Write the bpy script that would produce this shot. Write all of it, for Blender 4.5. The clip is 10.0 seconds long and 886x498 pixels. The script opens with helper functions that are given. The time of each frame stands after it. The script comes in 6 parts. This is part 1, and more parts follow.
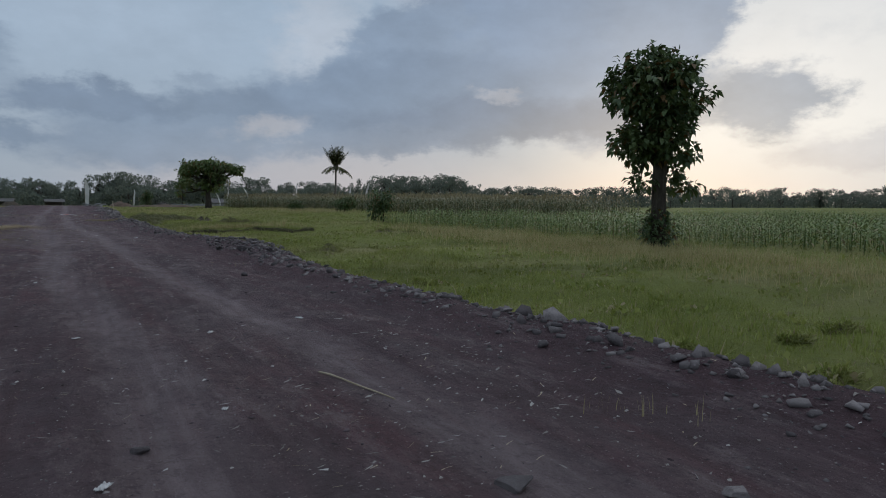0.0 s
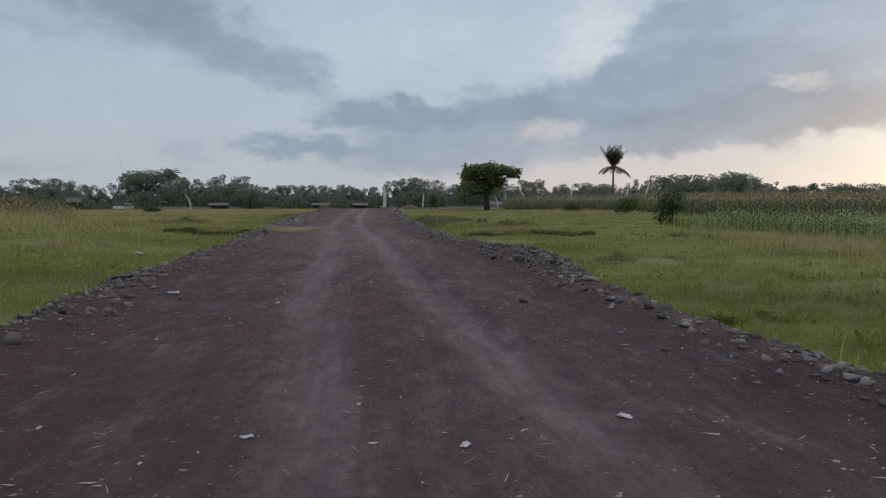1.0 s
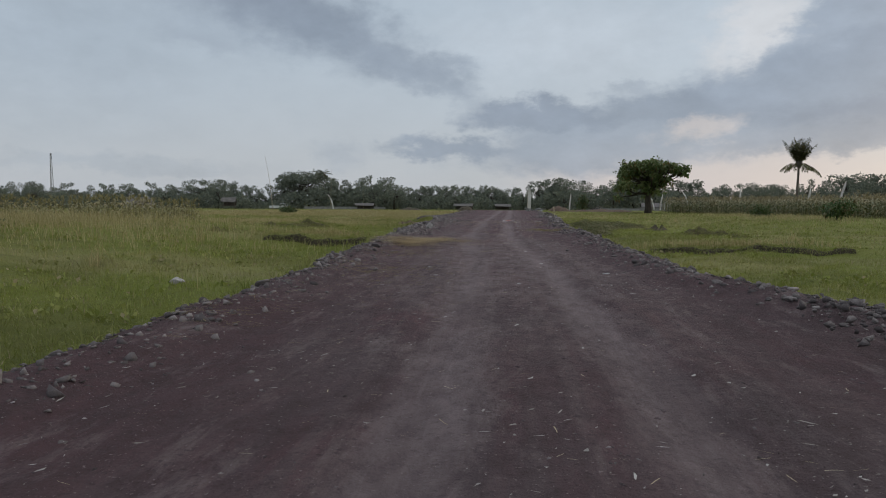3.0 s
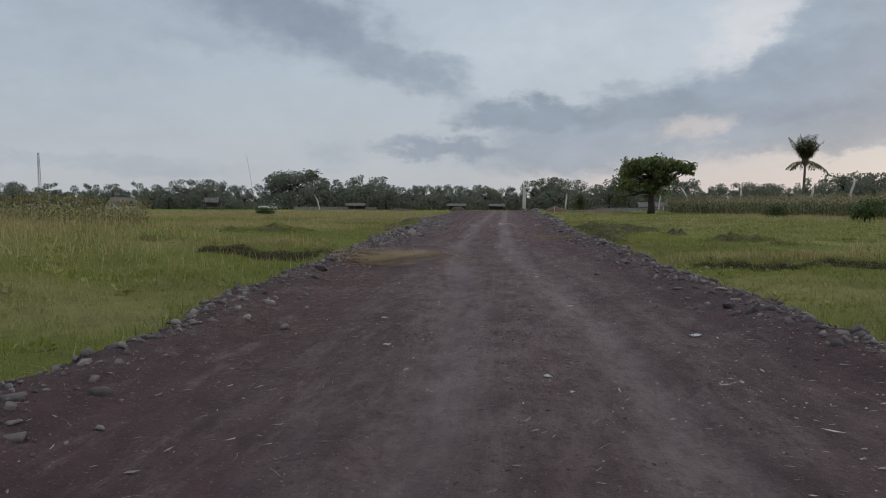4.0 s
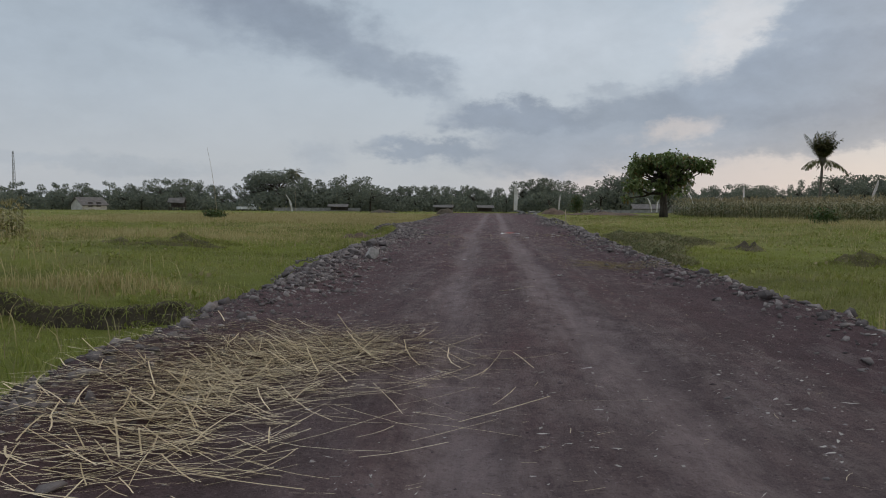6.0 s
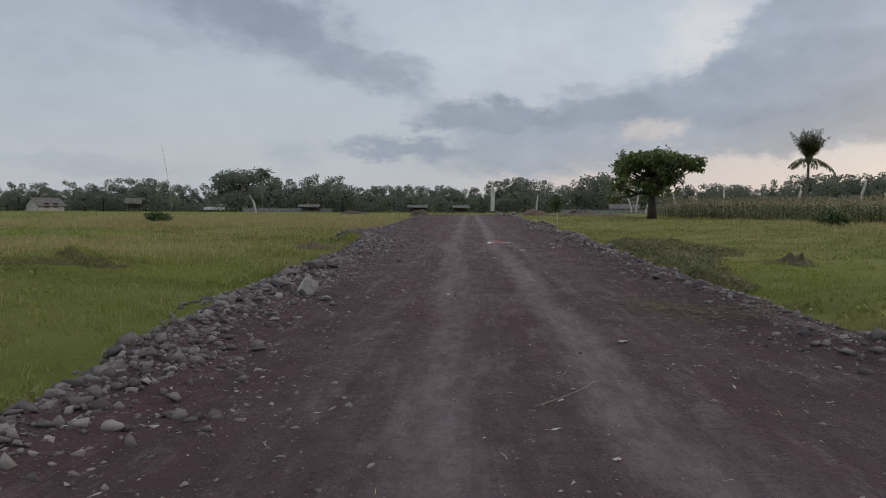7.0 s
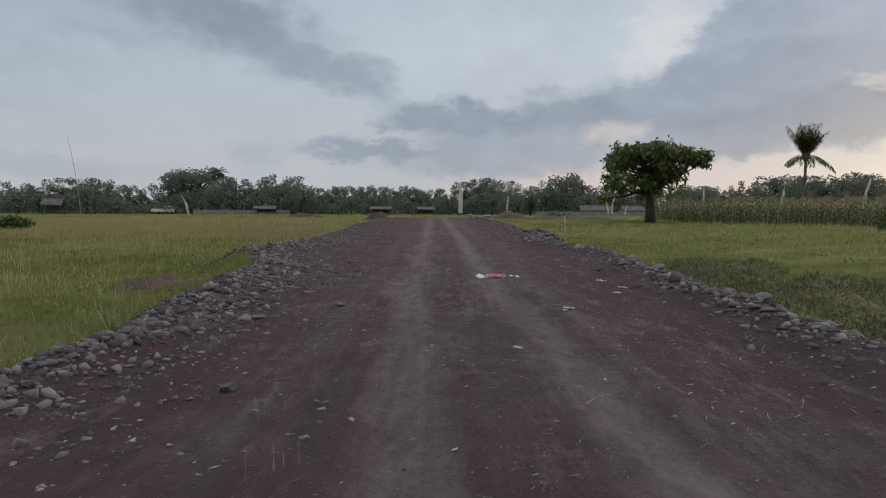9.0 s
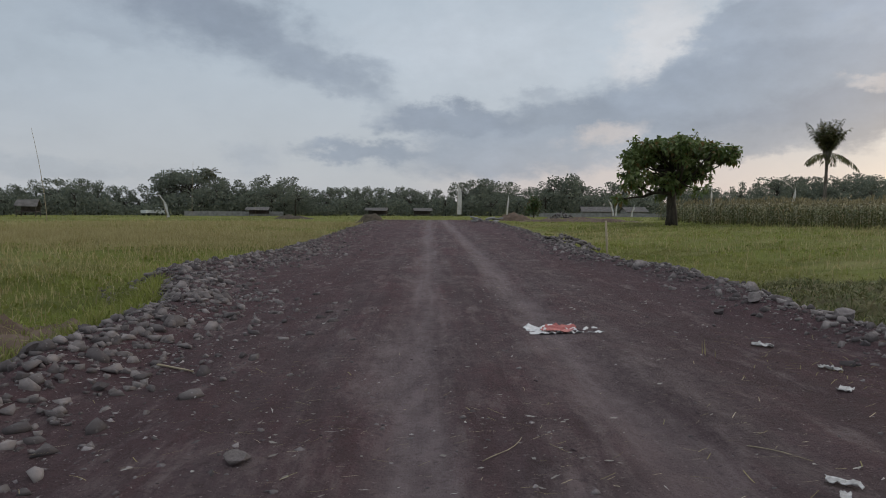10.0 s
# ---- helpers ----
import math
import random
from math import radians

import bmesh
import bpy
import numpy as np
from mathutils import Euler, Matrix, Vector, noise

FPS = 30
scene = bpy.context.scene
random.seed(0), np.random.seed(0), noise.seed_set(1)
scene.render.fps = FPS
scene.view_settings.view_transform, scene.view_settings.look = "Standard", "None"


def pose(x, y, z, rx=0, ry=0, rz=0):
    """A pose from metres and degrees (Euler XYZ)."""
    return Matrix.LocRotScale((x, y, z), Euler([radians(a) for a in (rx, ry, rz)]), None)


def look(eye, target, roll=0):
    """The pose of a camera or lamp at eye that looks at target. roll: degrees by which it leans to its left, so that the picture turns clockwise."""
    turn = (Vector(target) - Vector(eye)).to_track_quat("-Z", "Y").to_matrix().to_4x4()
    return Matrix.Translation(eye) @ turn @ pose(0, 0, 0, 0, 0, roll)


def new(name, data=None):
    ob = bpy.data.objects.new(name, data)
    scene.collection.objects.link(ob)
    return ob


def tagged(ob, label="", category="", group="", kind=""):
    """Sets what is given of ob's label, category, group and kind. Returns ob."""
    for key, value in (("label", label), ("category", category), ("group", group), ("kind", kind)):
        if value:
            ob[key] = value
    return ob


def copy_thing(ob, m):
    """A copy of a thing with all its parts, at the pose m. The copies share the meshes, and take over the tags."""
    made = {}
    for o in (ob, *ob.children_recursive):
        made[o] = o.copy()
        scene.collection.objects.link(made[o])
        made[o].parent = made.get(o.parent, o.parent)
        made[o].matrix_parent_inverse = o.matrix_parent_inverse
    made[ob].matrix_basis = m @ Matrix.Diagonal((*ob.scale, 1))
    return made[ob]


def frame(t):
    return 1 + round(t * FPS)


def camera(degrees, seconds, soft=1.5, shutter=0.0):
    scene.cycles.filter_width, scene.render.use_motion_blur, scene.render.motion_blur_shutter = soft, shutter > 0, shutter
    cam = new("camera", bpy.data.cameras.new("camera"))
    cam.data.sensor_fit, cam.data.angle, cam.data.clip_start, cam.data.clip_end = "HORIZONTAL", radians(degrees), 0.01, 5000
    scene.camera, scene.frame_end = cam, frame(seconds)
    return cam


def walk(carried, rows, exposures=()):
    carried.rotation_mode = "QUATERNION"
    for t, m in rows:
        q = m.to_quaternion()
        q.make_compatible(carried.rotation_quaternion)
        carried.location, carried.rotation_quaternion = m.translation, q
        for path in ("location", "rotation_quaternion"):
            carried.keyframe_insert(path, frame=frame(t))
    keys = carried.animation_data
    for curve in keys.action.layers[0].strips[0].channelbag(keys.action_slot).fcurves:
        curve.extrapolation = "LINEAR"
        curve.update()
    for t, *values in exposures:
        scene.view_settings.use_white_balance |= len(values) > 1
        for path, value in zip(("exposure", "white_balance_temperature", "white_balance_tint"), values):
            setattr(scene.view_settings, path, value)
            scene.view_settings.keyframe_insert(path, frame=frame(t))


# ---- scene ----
cam = camera(68.7, 10.0, soft=1.0)
PATH = [
    (0, (0.667, 2.417, 1.01), (1.662, 4.145, 0.861), 0.5),
    (0.2, (0.837, 2.847, 1.026), (1.627, 4.678, 0.877), 0.3),
    (0.3, (0.911, 3.082, 1.027), (1.601, 4.954, 0.878), 0.2),
    (0.5, (1.038, 3.587, 1.02), (1.505, 5.526, 0.871), -0.0),
    (0.7, (1.132, 4.13, 1.004), (1.438, 6.101, 0.856), -0.1),
    (0.8, (1.167, 4.413, 0.995), (1.425, 6.391, 0.847), -0.1),
    (1, (1.21, 4.994, 0.977), (1.422, 6.977, 0.83), -0.1),
    (1.2, (1.205, 5.581, 0.971), (1.324, 7.572, 0.824), -0.0),
    (1.3, (1.192, 5.879, 0.969), (1.22, 7.873, 0.823), -0.0),
    (1.5, (1.155, 6.484, 0.966), (1.011, 8.473, 0.821), -0.0),
    (1.7, (1.123, 7.099, 0.96), (0.916, 9.083, 0.815), 0.0),
    (2, (1.065, 8.038, 0.953), (0.839, 10.02, 0.808), 0.0),
    (2.5, (0.94, 9.634, 0.96), (0.711, 11.616, 0.816), 0.2),
    (4, (0.66, 15.486, 1.029), (0.459, 17.471, 0.884), 0.1),
    (4.5, (0.5, 17.41, 1.033), (0.296, 19.394, 0.887), 0.1),
    (5, (0.32, 19.263, 1.033), (0.114, 21.247, 0.891), 0.3),
    (5.5, (0.198, 21.228, 1.024), (0.005, 23.213, 0.883), 0.3),
    (7, (-0.312, 27.357, 1.139), (-0.394, 29.35, 0.997), 0.2),
    (7.5, (-0.309, 29.56, 1.14), (-0.355, 31.555, 1.001), 0.1),
    (8, (-0.341, 31.793, 1.089), (-0.328, 33.788, 0.952), 0.2),
    (8.5, (-0.354, 33.932, 1.084), (-0.34, 35.927, 0.944), 0.2),
    (9, (-0.447, 36.021, 1.105), (-0.422, 38.016, 0.968), 0.2),
    (9.5, (-0.563, 38.148, 1.087), (-0.538, 40.143, 0.953), 0.2),
    (10, (-0.642, 40.289, 1.094), (-0.606, 42.284, 0.961), 0.2),
]
EXPOSURES = [(0.0, -0.3, 5800, 9), (0.5, -0.04, 6000, 9), (1.0, 0.06, 6300, 10), (2.0, 0.07, 6500, 11), (10.0, 0.07, 6600, 12)]
walk(cam, [(t, look(eye, target, roll)) for t, eye, target, roll in PATH], EXPOSURES)

# ---------- world and light ----------
SUN_AZ, SUN_EL = 48.0, 9.0


def build_world():
    world = bpy.data.worlds.new("world")
    scene.world = world
    world.use_nodes = True
    nt = world.node_tree
    N, Lk = nt.nodes, nt.links
    N.clear()

    def m(op, a, b=None, c=None, clamp=False):
        n = N.new("ShaderNodeMath")
        n.operation, n.use_clamp = op, clamp
        for i, v in enumerate((a, b, c)):
            if v is None:
                continue
            if isinstance(v, (int, float)):
                n.inputs[i].default_value = v
            else:
                Lk.new(v, n.inputs[i])
        return n.outputs[0]

    def ramp(v, lo, hi, smooth=True):
        n = N.new("ShaderNodeMapRange")
        n.interpolation_type = "SMOOTHSTEP" if smooth else "LINEAR"
        Lk.new(v, n.inputs[0])
        n.inputs[1].default_value, n.inputs[2].default_value = lo, hi
        return n.outputs[0]

    def mix(f, a, b):
        n = N.new("ShaderNodeMix")
        n.data_type = "RGBA"
        Lk.new(f, n.inputs[0])
        for k, v in ((6, a), (7, b)):
            if isinstance(v, tuple):
                n.inputs[k].default_value = (*v, 1)
            else:
                Lk.new(v, n.inputs[k])
        return n.outputs[2]

    def noise_tex(vec, scale, detail=6, rough=0.55):
        n = N.new("ShaderNodeTexNoise")
        Lk.new(vec, n.inputs["Vector"])
        n.inputs["Scale"].default_value, n.inputs["Detail"].default_value = scale, detail
        n.inputs["Roughness"].default_value = rough
        return n

    tc = N.new("ShaderNodeTexCoord")
    sep = N.new("ShaderNodeSeparateXYZ")
    Lk.new(tc.outputs["Generated"], sep.inputs[0])
    az0 = m("MULTIPLY", m("ARCTAN2", sep.outputs[0], sep.outputs[1]), 57.2958)
    el0 = m("MULTIPLY", m("ARCSINE", sep.outputs[2]), 57.2958)
    # cloud edges are torn by noise in the azimuth and elevation plane
    cmb = N.new("ShaderNodeCombineXYZ")
    Lk.new(m("MULTIPLY", az0, 0.05), cmb.inputs[0])
    Lk.new(m("MULTIPLY", el0, 0.085), cmb.inputs[1])
    big = noise_tex(cmb.outputs[0], 2.2, 7, 0.58)
    fine = noise_tex(cmb.outputs[0], 7.0, 7, 0.62)
    bs = N.new("ShaderNodeSeparateColor")
    Lk.new(big.outputs["Color"], bs.inputs[0])
    fs = N.new("ShaderNodeSeparateColor")
    Lk.new(fine.outputs["Color"], fs.inputs[0])
    az = m("ADD", az0, m("ADD", m("MULTIPLY_ADD", bs.outputs[0], 9.0, -4.5), m("MULTIPLY_ADD", fs.outputs[0], 6.5, -3.25)))
    el = m("ADD", el0, m("ADD", m("MULTIPLY_ADD", bs.outputs[1], 3.2, -1.6), m("MULTIPLY_ADD", fs.outputs[1], 3.6, -1.8)))

    def puff(a, e, ra, re, turn, lo, hi):
        da, de = m("SUBTRACT", az, a), m("SUBTRACT", el, e)
        c, s = math.cos(radians(turn)), math.sin(radians(turn))
        u = m("DIVIDE", m("ADD", m("MULTIPLY", da, c), m("MULTIPLY", de, s)), ra)
        v = m("DIVIDE", m("SUBTRACT", m("MULTIPLY", de, c), m("MULTIPLY", da, s)), re)
        d = m("SQRT", m("ADD", m("MULTIPLY", u, u), m("MULTIPLY", v, v)))
        return ramp(d, hi, lo)

    # clear air: pale blue grey above, brighter and creamy low down where the sun went behind the clouds
    sky = N.new("ShaderNodeTexSky")
    sky.sky_type, sky.sun_disc = "NISHITA", False
    sky.sun_elevation, sky.sun_rotation = radians(SUN_EL), radians(SUN_AZ)
    glow = m("MULTIPLY", ramp(az0, 26.0, 60.0), ramp(el0, 36.0, 6.0))
    glow = m("MAXIMUM", glow, m("MULTIPLY", m("MULTIPLY", ramp(az0, 10.0, 40.0), ramp(el0, 6.0, 2.0)), 0.28))
    glow = m("MULTIPLY", glow, ramp(az0, 150.0, 80.0))
    glow = m("MULTIPLY", glow, m("MULTIPLY_ADD", ramp(el0, 0.5, 7.0), 0.42, 0.58))
    low = ramp(el0, 16.0, 0.0)
    high = ramp(el0, 8.0, 40.0)
    veil = mix(high, (0.41, 0.485, 0.555), (0.325, 0.40, 0.48))
    veil = mix(low, veil, (0.415, 0.45, 0.49))
    veil = mix(glow, veil, (1.02, 0.93, 0.81))
    # an overcast sky is brightest overhead
    veil = mix(ramp(el0, 26.0, 75.0), veil, (1.02, 1.06, 1.12))
    pink = m("MULTIPLY", m("MULTIPLY", ramp(el0, 7.0, 3.0), ramp(az0, -4.0, 10.0)), ramp(az0, 40.0, 20.0))
    veil = mix(m("MULTIPLY", pink, 0.55), veil, (0.58, 0.51, 0.50))
    # broken thin cloud everywhere
    thin = ramp(m("ADD", m("MULTIPLY", big.outputs[0], 0.65), m("MULTIPLY", fine.outputs[0], 0.35)), 0.5, 0.68)
    veil = mix(m("MULTIPLY", thin, 0.16), veil, (0.33, 0.39, 0.46))
    col = veil
    body = None
    for bank in (HIGH_CLOUDS, BIG_CLOUD, LOW_CLOUDS, GAPS):
        for a, e, ra, re, turn, lo, hi, k, c in bank:
            p = m("MULTIPLY", puff(a, e, ra, re, turn, lo, hi), k)
            col = mix(p, col, c)
            if bank is not GAPS:
                body = p if body is None else m("MAXIMUM", body, p)
    # billows inside the clouds
    shade = m("MULTIPLY_ADD", m("ADD", m("MULTIPLY", bs.outputs[2], 0.6), m("MULTIPLY", fs.outputs[2], 0.4)), 1.0, 0.5)
    lit = N.new("ShaderNodeMix")
    lit.data_type, lit.blend_type = "RGBA", "MULTIPLY"
    Lk.new(m("MULTIPLY_ADD", body, 0.6, 0.18), lit.inputs[0])
    Lk.new(col, lit.inputs[6])
    Lk.new(shade, lit.inputs[7])
    col = lit.outputs[2]
    both = N.new("ShaderNodeMix")
    both.data_type, both.blend_type = "RGBA", "ADD"
    both.inputs[0].default_value = 0.008
    Lk.new(col, both.inputs[6])
    Lk.new(sky.outputs[0], both.inputs[7])
    bg = N.new("ShaderNodeBackground")
    Lk.new(both.outputs[2], bg.inputs[0])
    bg.inputs[1].default_value = 1.0
    out = N.new("ShaderNodeOutputWorld")
    Lk.new(bg.outputs[0], out.inputs[0])


# azimuth, elevation, half sizes, turn (degrees), inner and outer edge, weight, colour
HIGH_CLOUDS = [
    (5, 13.5, 17, 5.5, 0, 0.1, 1.25, 0.55, (0.50, 0.555, 0.615)),
    (-38, 13.0, 17, 9.0, 0, 0.1, 1.25, 0.5, (0.315, 0.375, 0.445)),
    (-28, 19.0, 15, 5.4, -22, 0.2, 1.2, 0.9, (0.255, 0.305, 0.372)),
    (-17.5, 15.3, 13, 3.9, -20, 0.25, 1.15, 0.9, (0.225, 0.272, 0.34)),
    (-10.0, 12.3, 7.0, 1.8, -15, 0.2, 1.15, 0.7, (0.26, 0.31, 0.38)),
    (-7.4, 10.3, 5.6, 1.7, -15, 0.2, 1.15, 0.75, (0.262, 0.312, 0.382)),
    (-27, 13.2, 5, 0.9, -8, 0.1, 1.15, 0.35, (0.28, 0.33, 0.40)),
    (8.6, 9.6, 2.8, 0.8, 0, 0.2, 1.15, 0.6, (0.28, 0.33, 0.40)),
    (19.0, 13.8, 5.5, 3.4, 55, 0.2, 1.15, 0.48, (0.66, 0.645, 0.645)),
    (30, 18.5, 7.0, 2.4, 12, 0.2, 1.1, 0.6, (0.66, 0.65, 0.65)),
]
BIG_CLOUD = [
    (32, 12.2, 13.5, 6.6, 10, 0.8, 1.05, 0.92, (0.280, 0.34, 0.425)),
    (43, 15.5, 11.5, 12.0, 0, 0.84, 1.04, 0.92, (0.272, 0.334, 0.425)),
    (50, 22.5, 13, 6.0, 8, 0.8, 1.05, 0.9, (0.285, 0.345, 0.43)),
    (24, 8.8, 15, 3.7, 6, 0.6, 1.08, 0.92, (0.248, 0.304, 0.386)),
    (35, 6.7, 21, 2.5, 3, 0.5, 1.1, 0.92, (0.208, 0.254, 0.332)),
    (56.0, 8.3, 5.2, 3.4, 0, 0.6, 1.05, 0.85, (0.31, 0.345, 0.40)),
]
LOW_CLOUDS = [
    (13.0, 7.6, 11.5, 2.1, 2, 0.4, 1.12, 0.85, (0.238, 0.288, 0.366)),
    (1.4, 7.3, 7.8, 2.0, -2, 0.55, 1.08, 0.9, (0.226, 0.272, 0.346)),
    (7.0, 4.5, 14, 2.6, 2, 0.4, 1.12, 0.82, (0.258, 0.312, 0.394)),
    (-6.0, 4.7, 6.6, 1.15, -2, 0.4, 1.1, 0.85, (0.238, 0.288, 0.366)),
    (24, 4.9, 11, 1.2, 2, 0.3, 1.1, 0.8, (0.25, 0.295, 0.37)),
    (-15.3, 4.2, 3.4, 1.8, 0, 0.2, 1.15, 0.5, (0.31, 0.36, 0.43)),
    (-33, 2.9, 14, 1.0, 0, 0.2, 1.15, 0.5, (0.32, 0.37, 0.43)),
    (63, 4.0, 8, 2.2, 0, 0.5, 1.0, 0.5, (0.55, 0.52, 0.53)),
]
GAPS = [
    (14.8, 6.0, 4.0, 1.2, 10, 0.2, 1.15, 0.75, (0.50, 0.475, 0.48)),
    (34.5, 8.9, 3.0, 0.7, 0, 0.2, 1.15, 0.6, (0.50, 0.485, 0.50)),
]
build_world()

sun_data = bpy.data.lights.new("sun", "SUN")
sun_data.energy, sun_data.angle, sun_data.color = 0.5, radians(14), (1.0, 0.88, 0.74)
sun = new("sun", sun_data)
sun.matrix_world = look((0, 0, 0), (-math.sin(radians(SUN_AZ)), -math.cos(radians(SUN_AZ)), -math.tan(radians(SUN_EL))))


# ---------- materials ----------
class Mat:
    """A small builder for procedural materials."""

    def __init__(self, name, rough=0.8, metal=0.0, spec=0.3):
        self.mat = bpy.data.materials.new(name)
        self.mat.use_nodes = True
        self.nt = self.mat.node_tree
        self.N, self.L = self.nt.nodes, self.nt.links
        self.b = self.N["Principled BSDF"]
        self.b.inputs["Roughness"].default_value = rough
        self.b.inputs["Metallic"].default_value = metal
        self.b.inputs["Specular IOR Level"].default_value = spec
        self.tc = self.N.new("ShaderNodeTexCoord")

    def put(self, sock, v):
        if isinstance(v, tuple):
            sock.default_value = (*v, 1) if len(v) == 3 else v
        elif isinstance(v, (int, float)):
            sock.default_value = v
        else:
            self.L.new(v, sock)

    def noise(self, scale, detail=5, rough=0.55, stretch=None, space="Object", out=0):
        n = self.N.new("ShaderNodeTexNoise")
        src = self.tc.outputs[space]
        if stretch:
            mp = self.N.new("ShaderNodeMapping")
            mp.inputs["Scale"].default_value = stretch
            self.L.new(src, mp.inputs[0])
            src = mp.outputs[0]
        self.L.new(src, n.inputs["Vector"])
        n.inputs["Scale"].default_value, n.inputs["Detail"].default_value = scale, detail
        n.inputs["Roughness"].default_value = rough
        return n.outputs[out]

    def ramp(self, v, lo, hi, a=0.0, b=1.0):
        n = self.N.new("ShaderNodeMapRange")
        self.L.new(v, n.inputs[0])
        for i, x in enumerate((lo, hi, a, b)):
            n.inputs[1 + i].default_value = x
        return n.outputs[0]

    def mix(self, f, a, b, mode="MIX"):
        n = self.N.new("ShaderNodeMix")
        n.data_type, n.blend_type = "RGBA", mode
        self.put(n.inputs[0], f)
        self.put(n.inputs[6], a)
        self.put(n.inputs[7], b)
        return n.outputs[2]

    def math(self, op, a, b):
        n = self.N.new("ShaderNodeMath")
        n.operation = op
        self.put(n.inputs[0], a)
        self.put(n.inputs[1], b)
        return n.outputs[0]

    def island(self):
        return self.N.new("ShaderNodeNewGeometry").outputs["Random Per Island"]

    def each(self):
        return self.N.new("ShaderNodeObjectInfo").outputs["Random"]

    def bump(self, h, strength, dist=0.02):
        n = self.N.new("ShaderNodeBump")
        n.inputs["Strength"].default_value, n.inputs["Distance"].default_value = strength, dist
        self.L.new(h, n.inputs["Height"])
        self.L.new(n.outputs[0], self.b.inputs["Normal"])

    def done(self, colour):
        self.put(self.b.inputs["Base Color"], colour)
        return self.mat


def turf(w, c, dark, mid, dry):
    """Plots and strips of drier, darker and fresher growth over a field."""
    c = w.mix(w.ramp(w.noise(0.75, 5, 0.65), 0.5, 0.7, 0, 0.5), c, dark)
    c = w.mix(w.ramp(w.noise(0.16, 6, 0.7), 0.48, 0.66, 0, 0.45), c, dry)
    c = w.mix(w.ramp(w.noise(0.42, 5, 0.6, stretch=(0.22, 1, 1)), 0.48, 0.62, 0, 0.7), c, tuple(0.58 * v for v in mid))
    c = w.mix(w.ramp(w.noise(0.3, 5, 0.6, stretch=(0.3, 1, 0.5)), 0.5, 0.64, 0, 0.42), c, (0.38, 0.335, 0.16))
    return w.mix(w.ramp(w.noise(0.13, 4, 0.55), 0.5, 0.62, 0, 0.55), c, tuple(1.15 * v for v in mid))


def leaf_material(name, dark, mid, light, dry=None, rough=0.5, through_light=0.25, patches=None, tops=None):
    w = Mat(name, rough=rough, spec=0.3)
    r = w.island()
    c = w.mix(w.ramp(r, 0.0, 0.6), dark, mid)
    c = w.mix(w.ramp(r, 0.6, 1.0), c, light)
    c = w.mix(w.ramp(w.noise(0.6, 3), 0.4, 0.65, 0, 0.5), c, light)
    if patches:
        c = turf(w, c, dark, mid, patches)
    if tops:
        # the tassels and upper leaves have dried
        sep = w.N.new("ShaderNodeSeparateXYZ")
        w.L.new(w.tc.outputs["Object"], sep.inputs[0])
        c = w.mix(w.ramp(w.math("ADD", sep.outputs[2], w.math("MULTIPLY", r, 0.35)), 1.1, 1.6, 0, 0.9), c, tops)
    if dry:
        c = w.mix(w.ramp(w.math("FRACT", w.math("MULTIPLY", r, 17.3), 0), 0.9, 0.93), c, dry)
    w.done(c)
    out = w.N["Material Output"]
    tr = w.N.new("ShaderNodeBsdfTranslucent")
    w.put(tr.inputs[0], c)
    ms = w.N.new("ShaderNodeMixShader")
    ms.inputs[0].default_value = through_light
    w.L.new(w.b.outputs[0], ms.inputs[1])
    w.L.new(tr.outputs[0], ms.inputs[2])
    w.L.new(ms.outputs[0], out.inputs[0])
    return w.mat


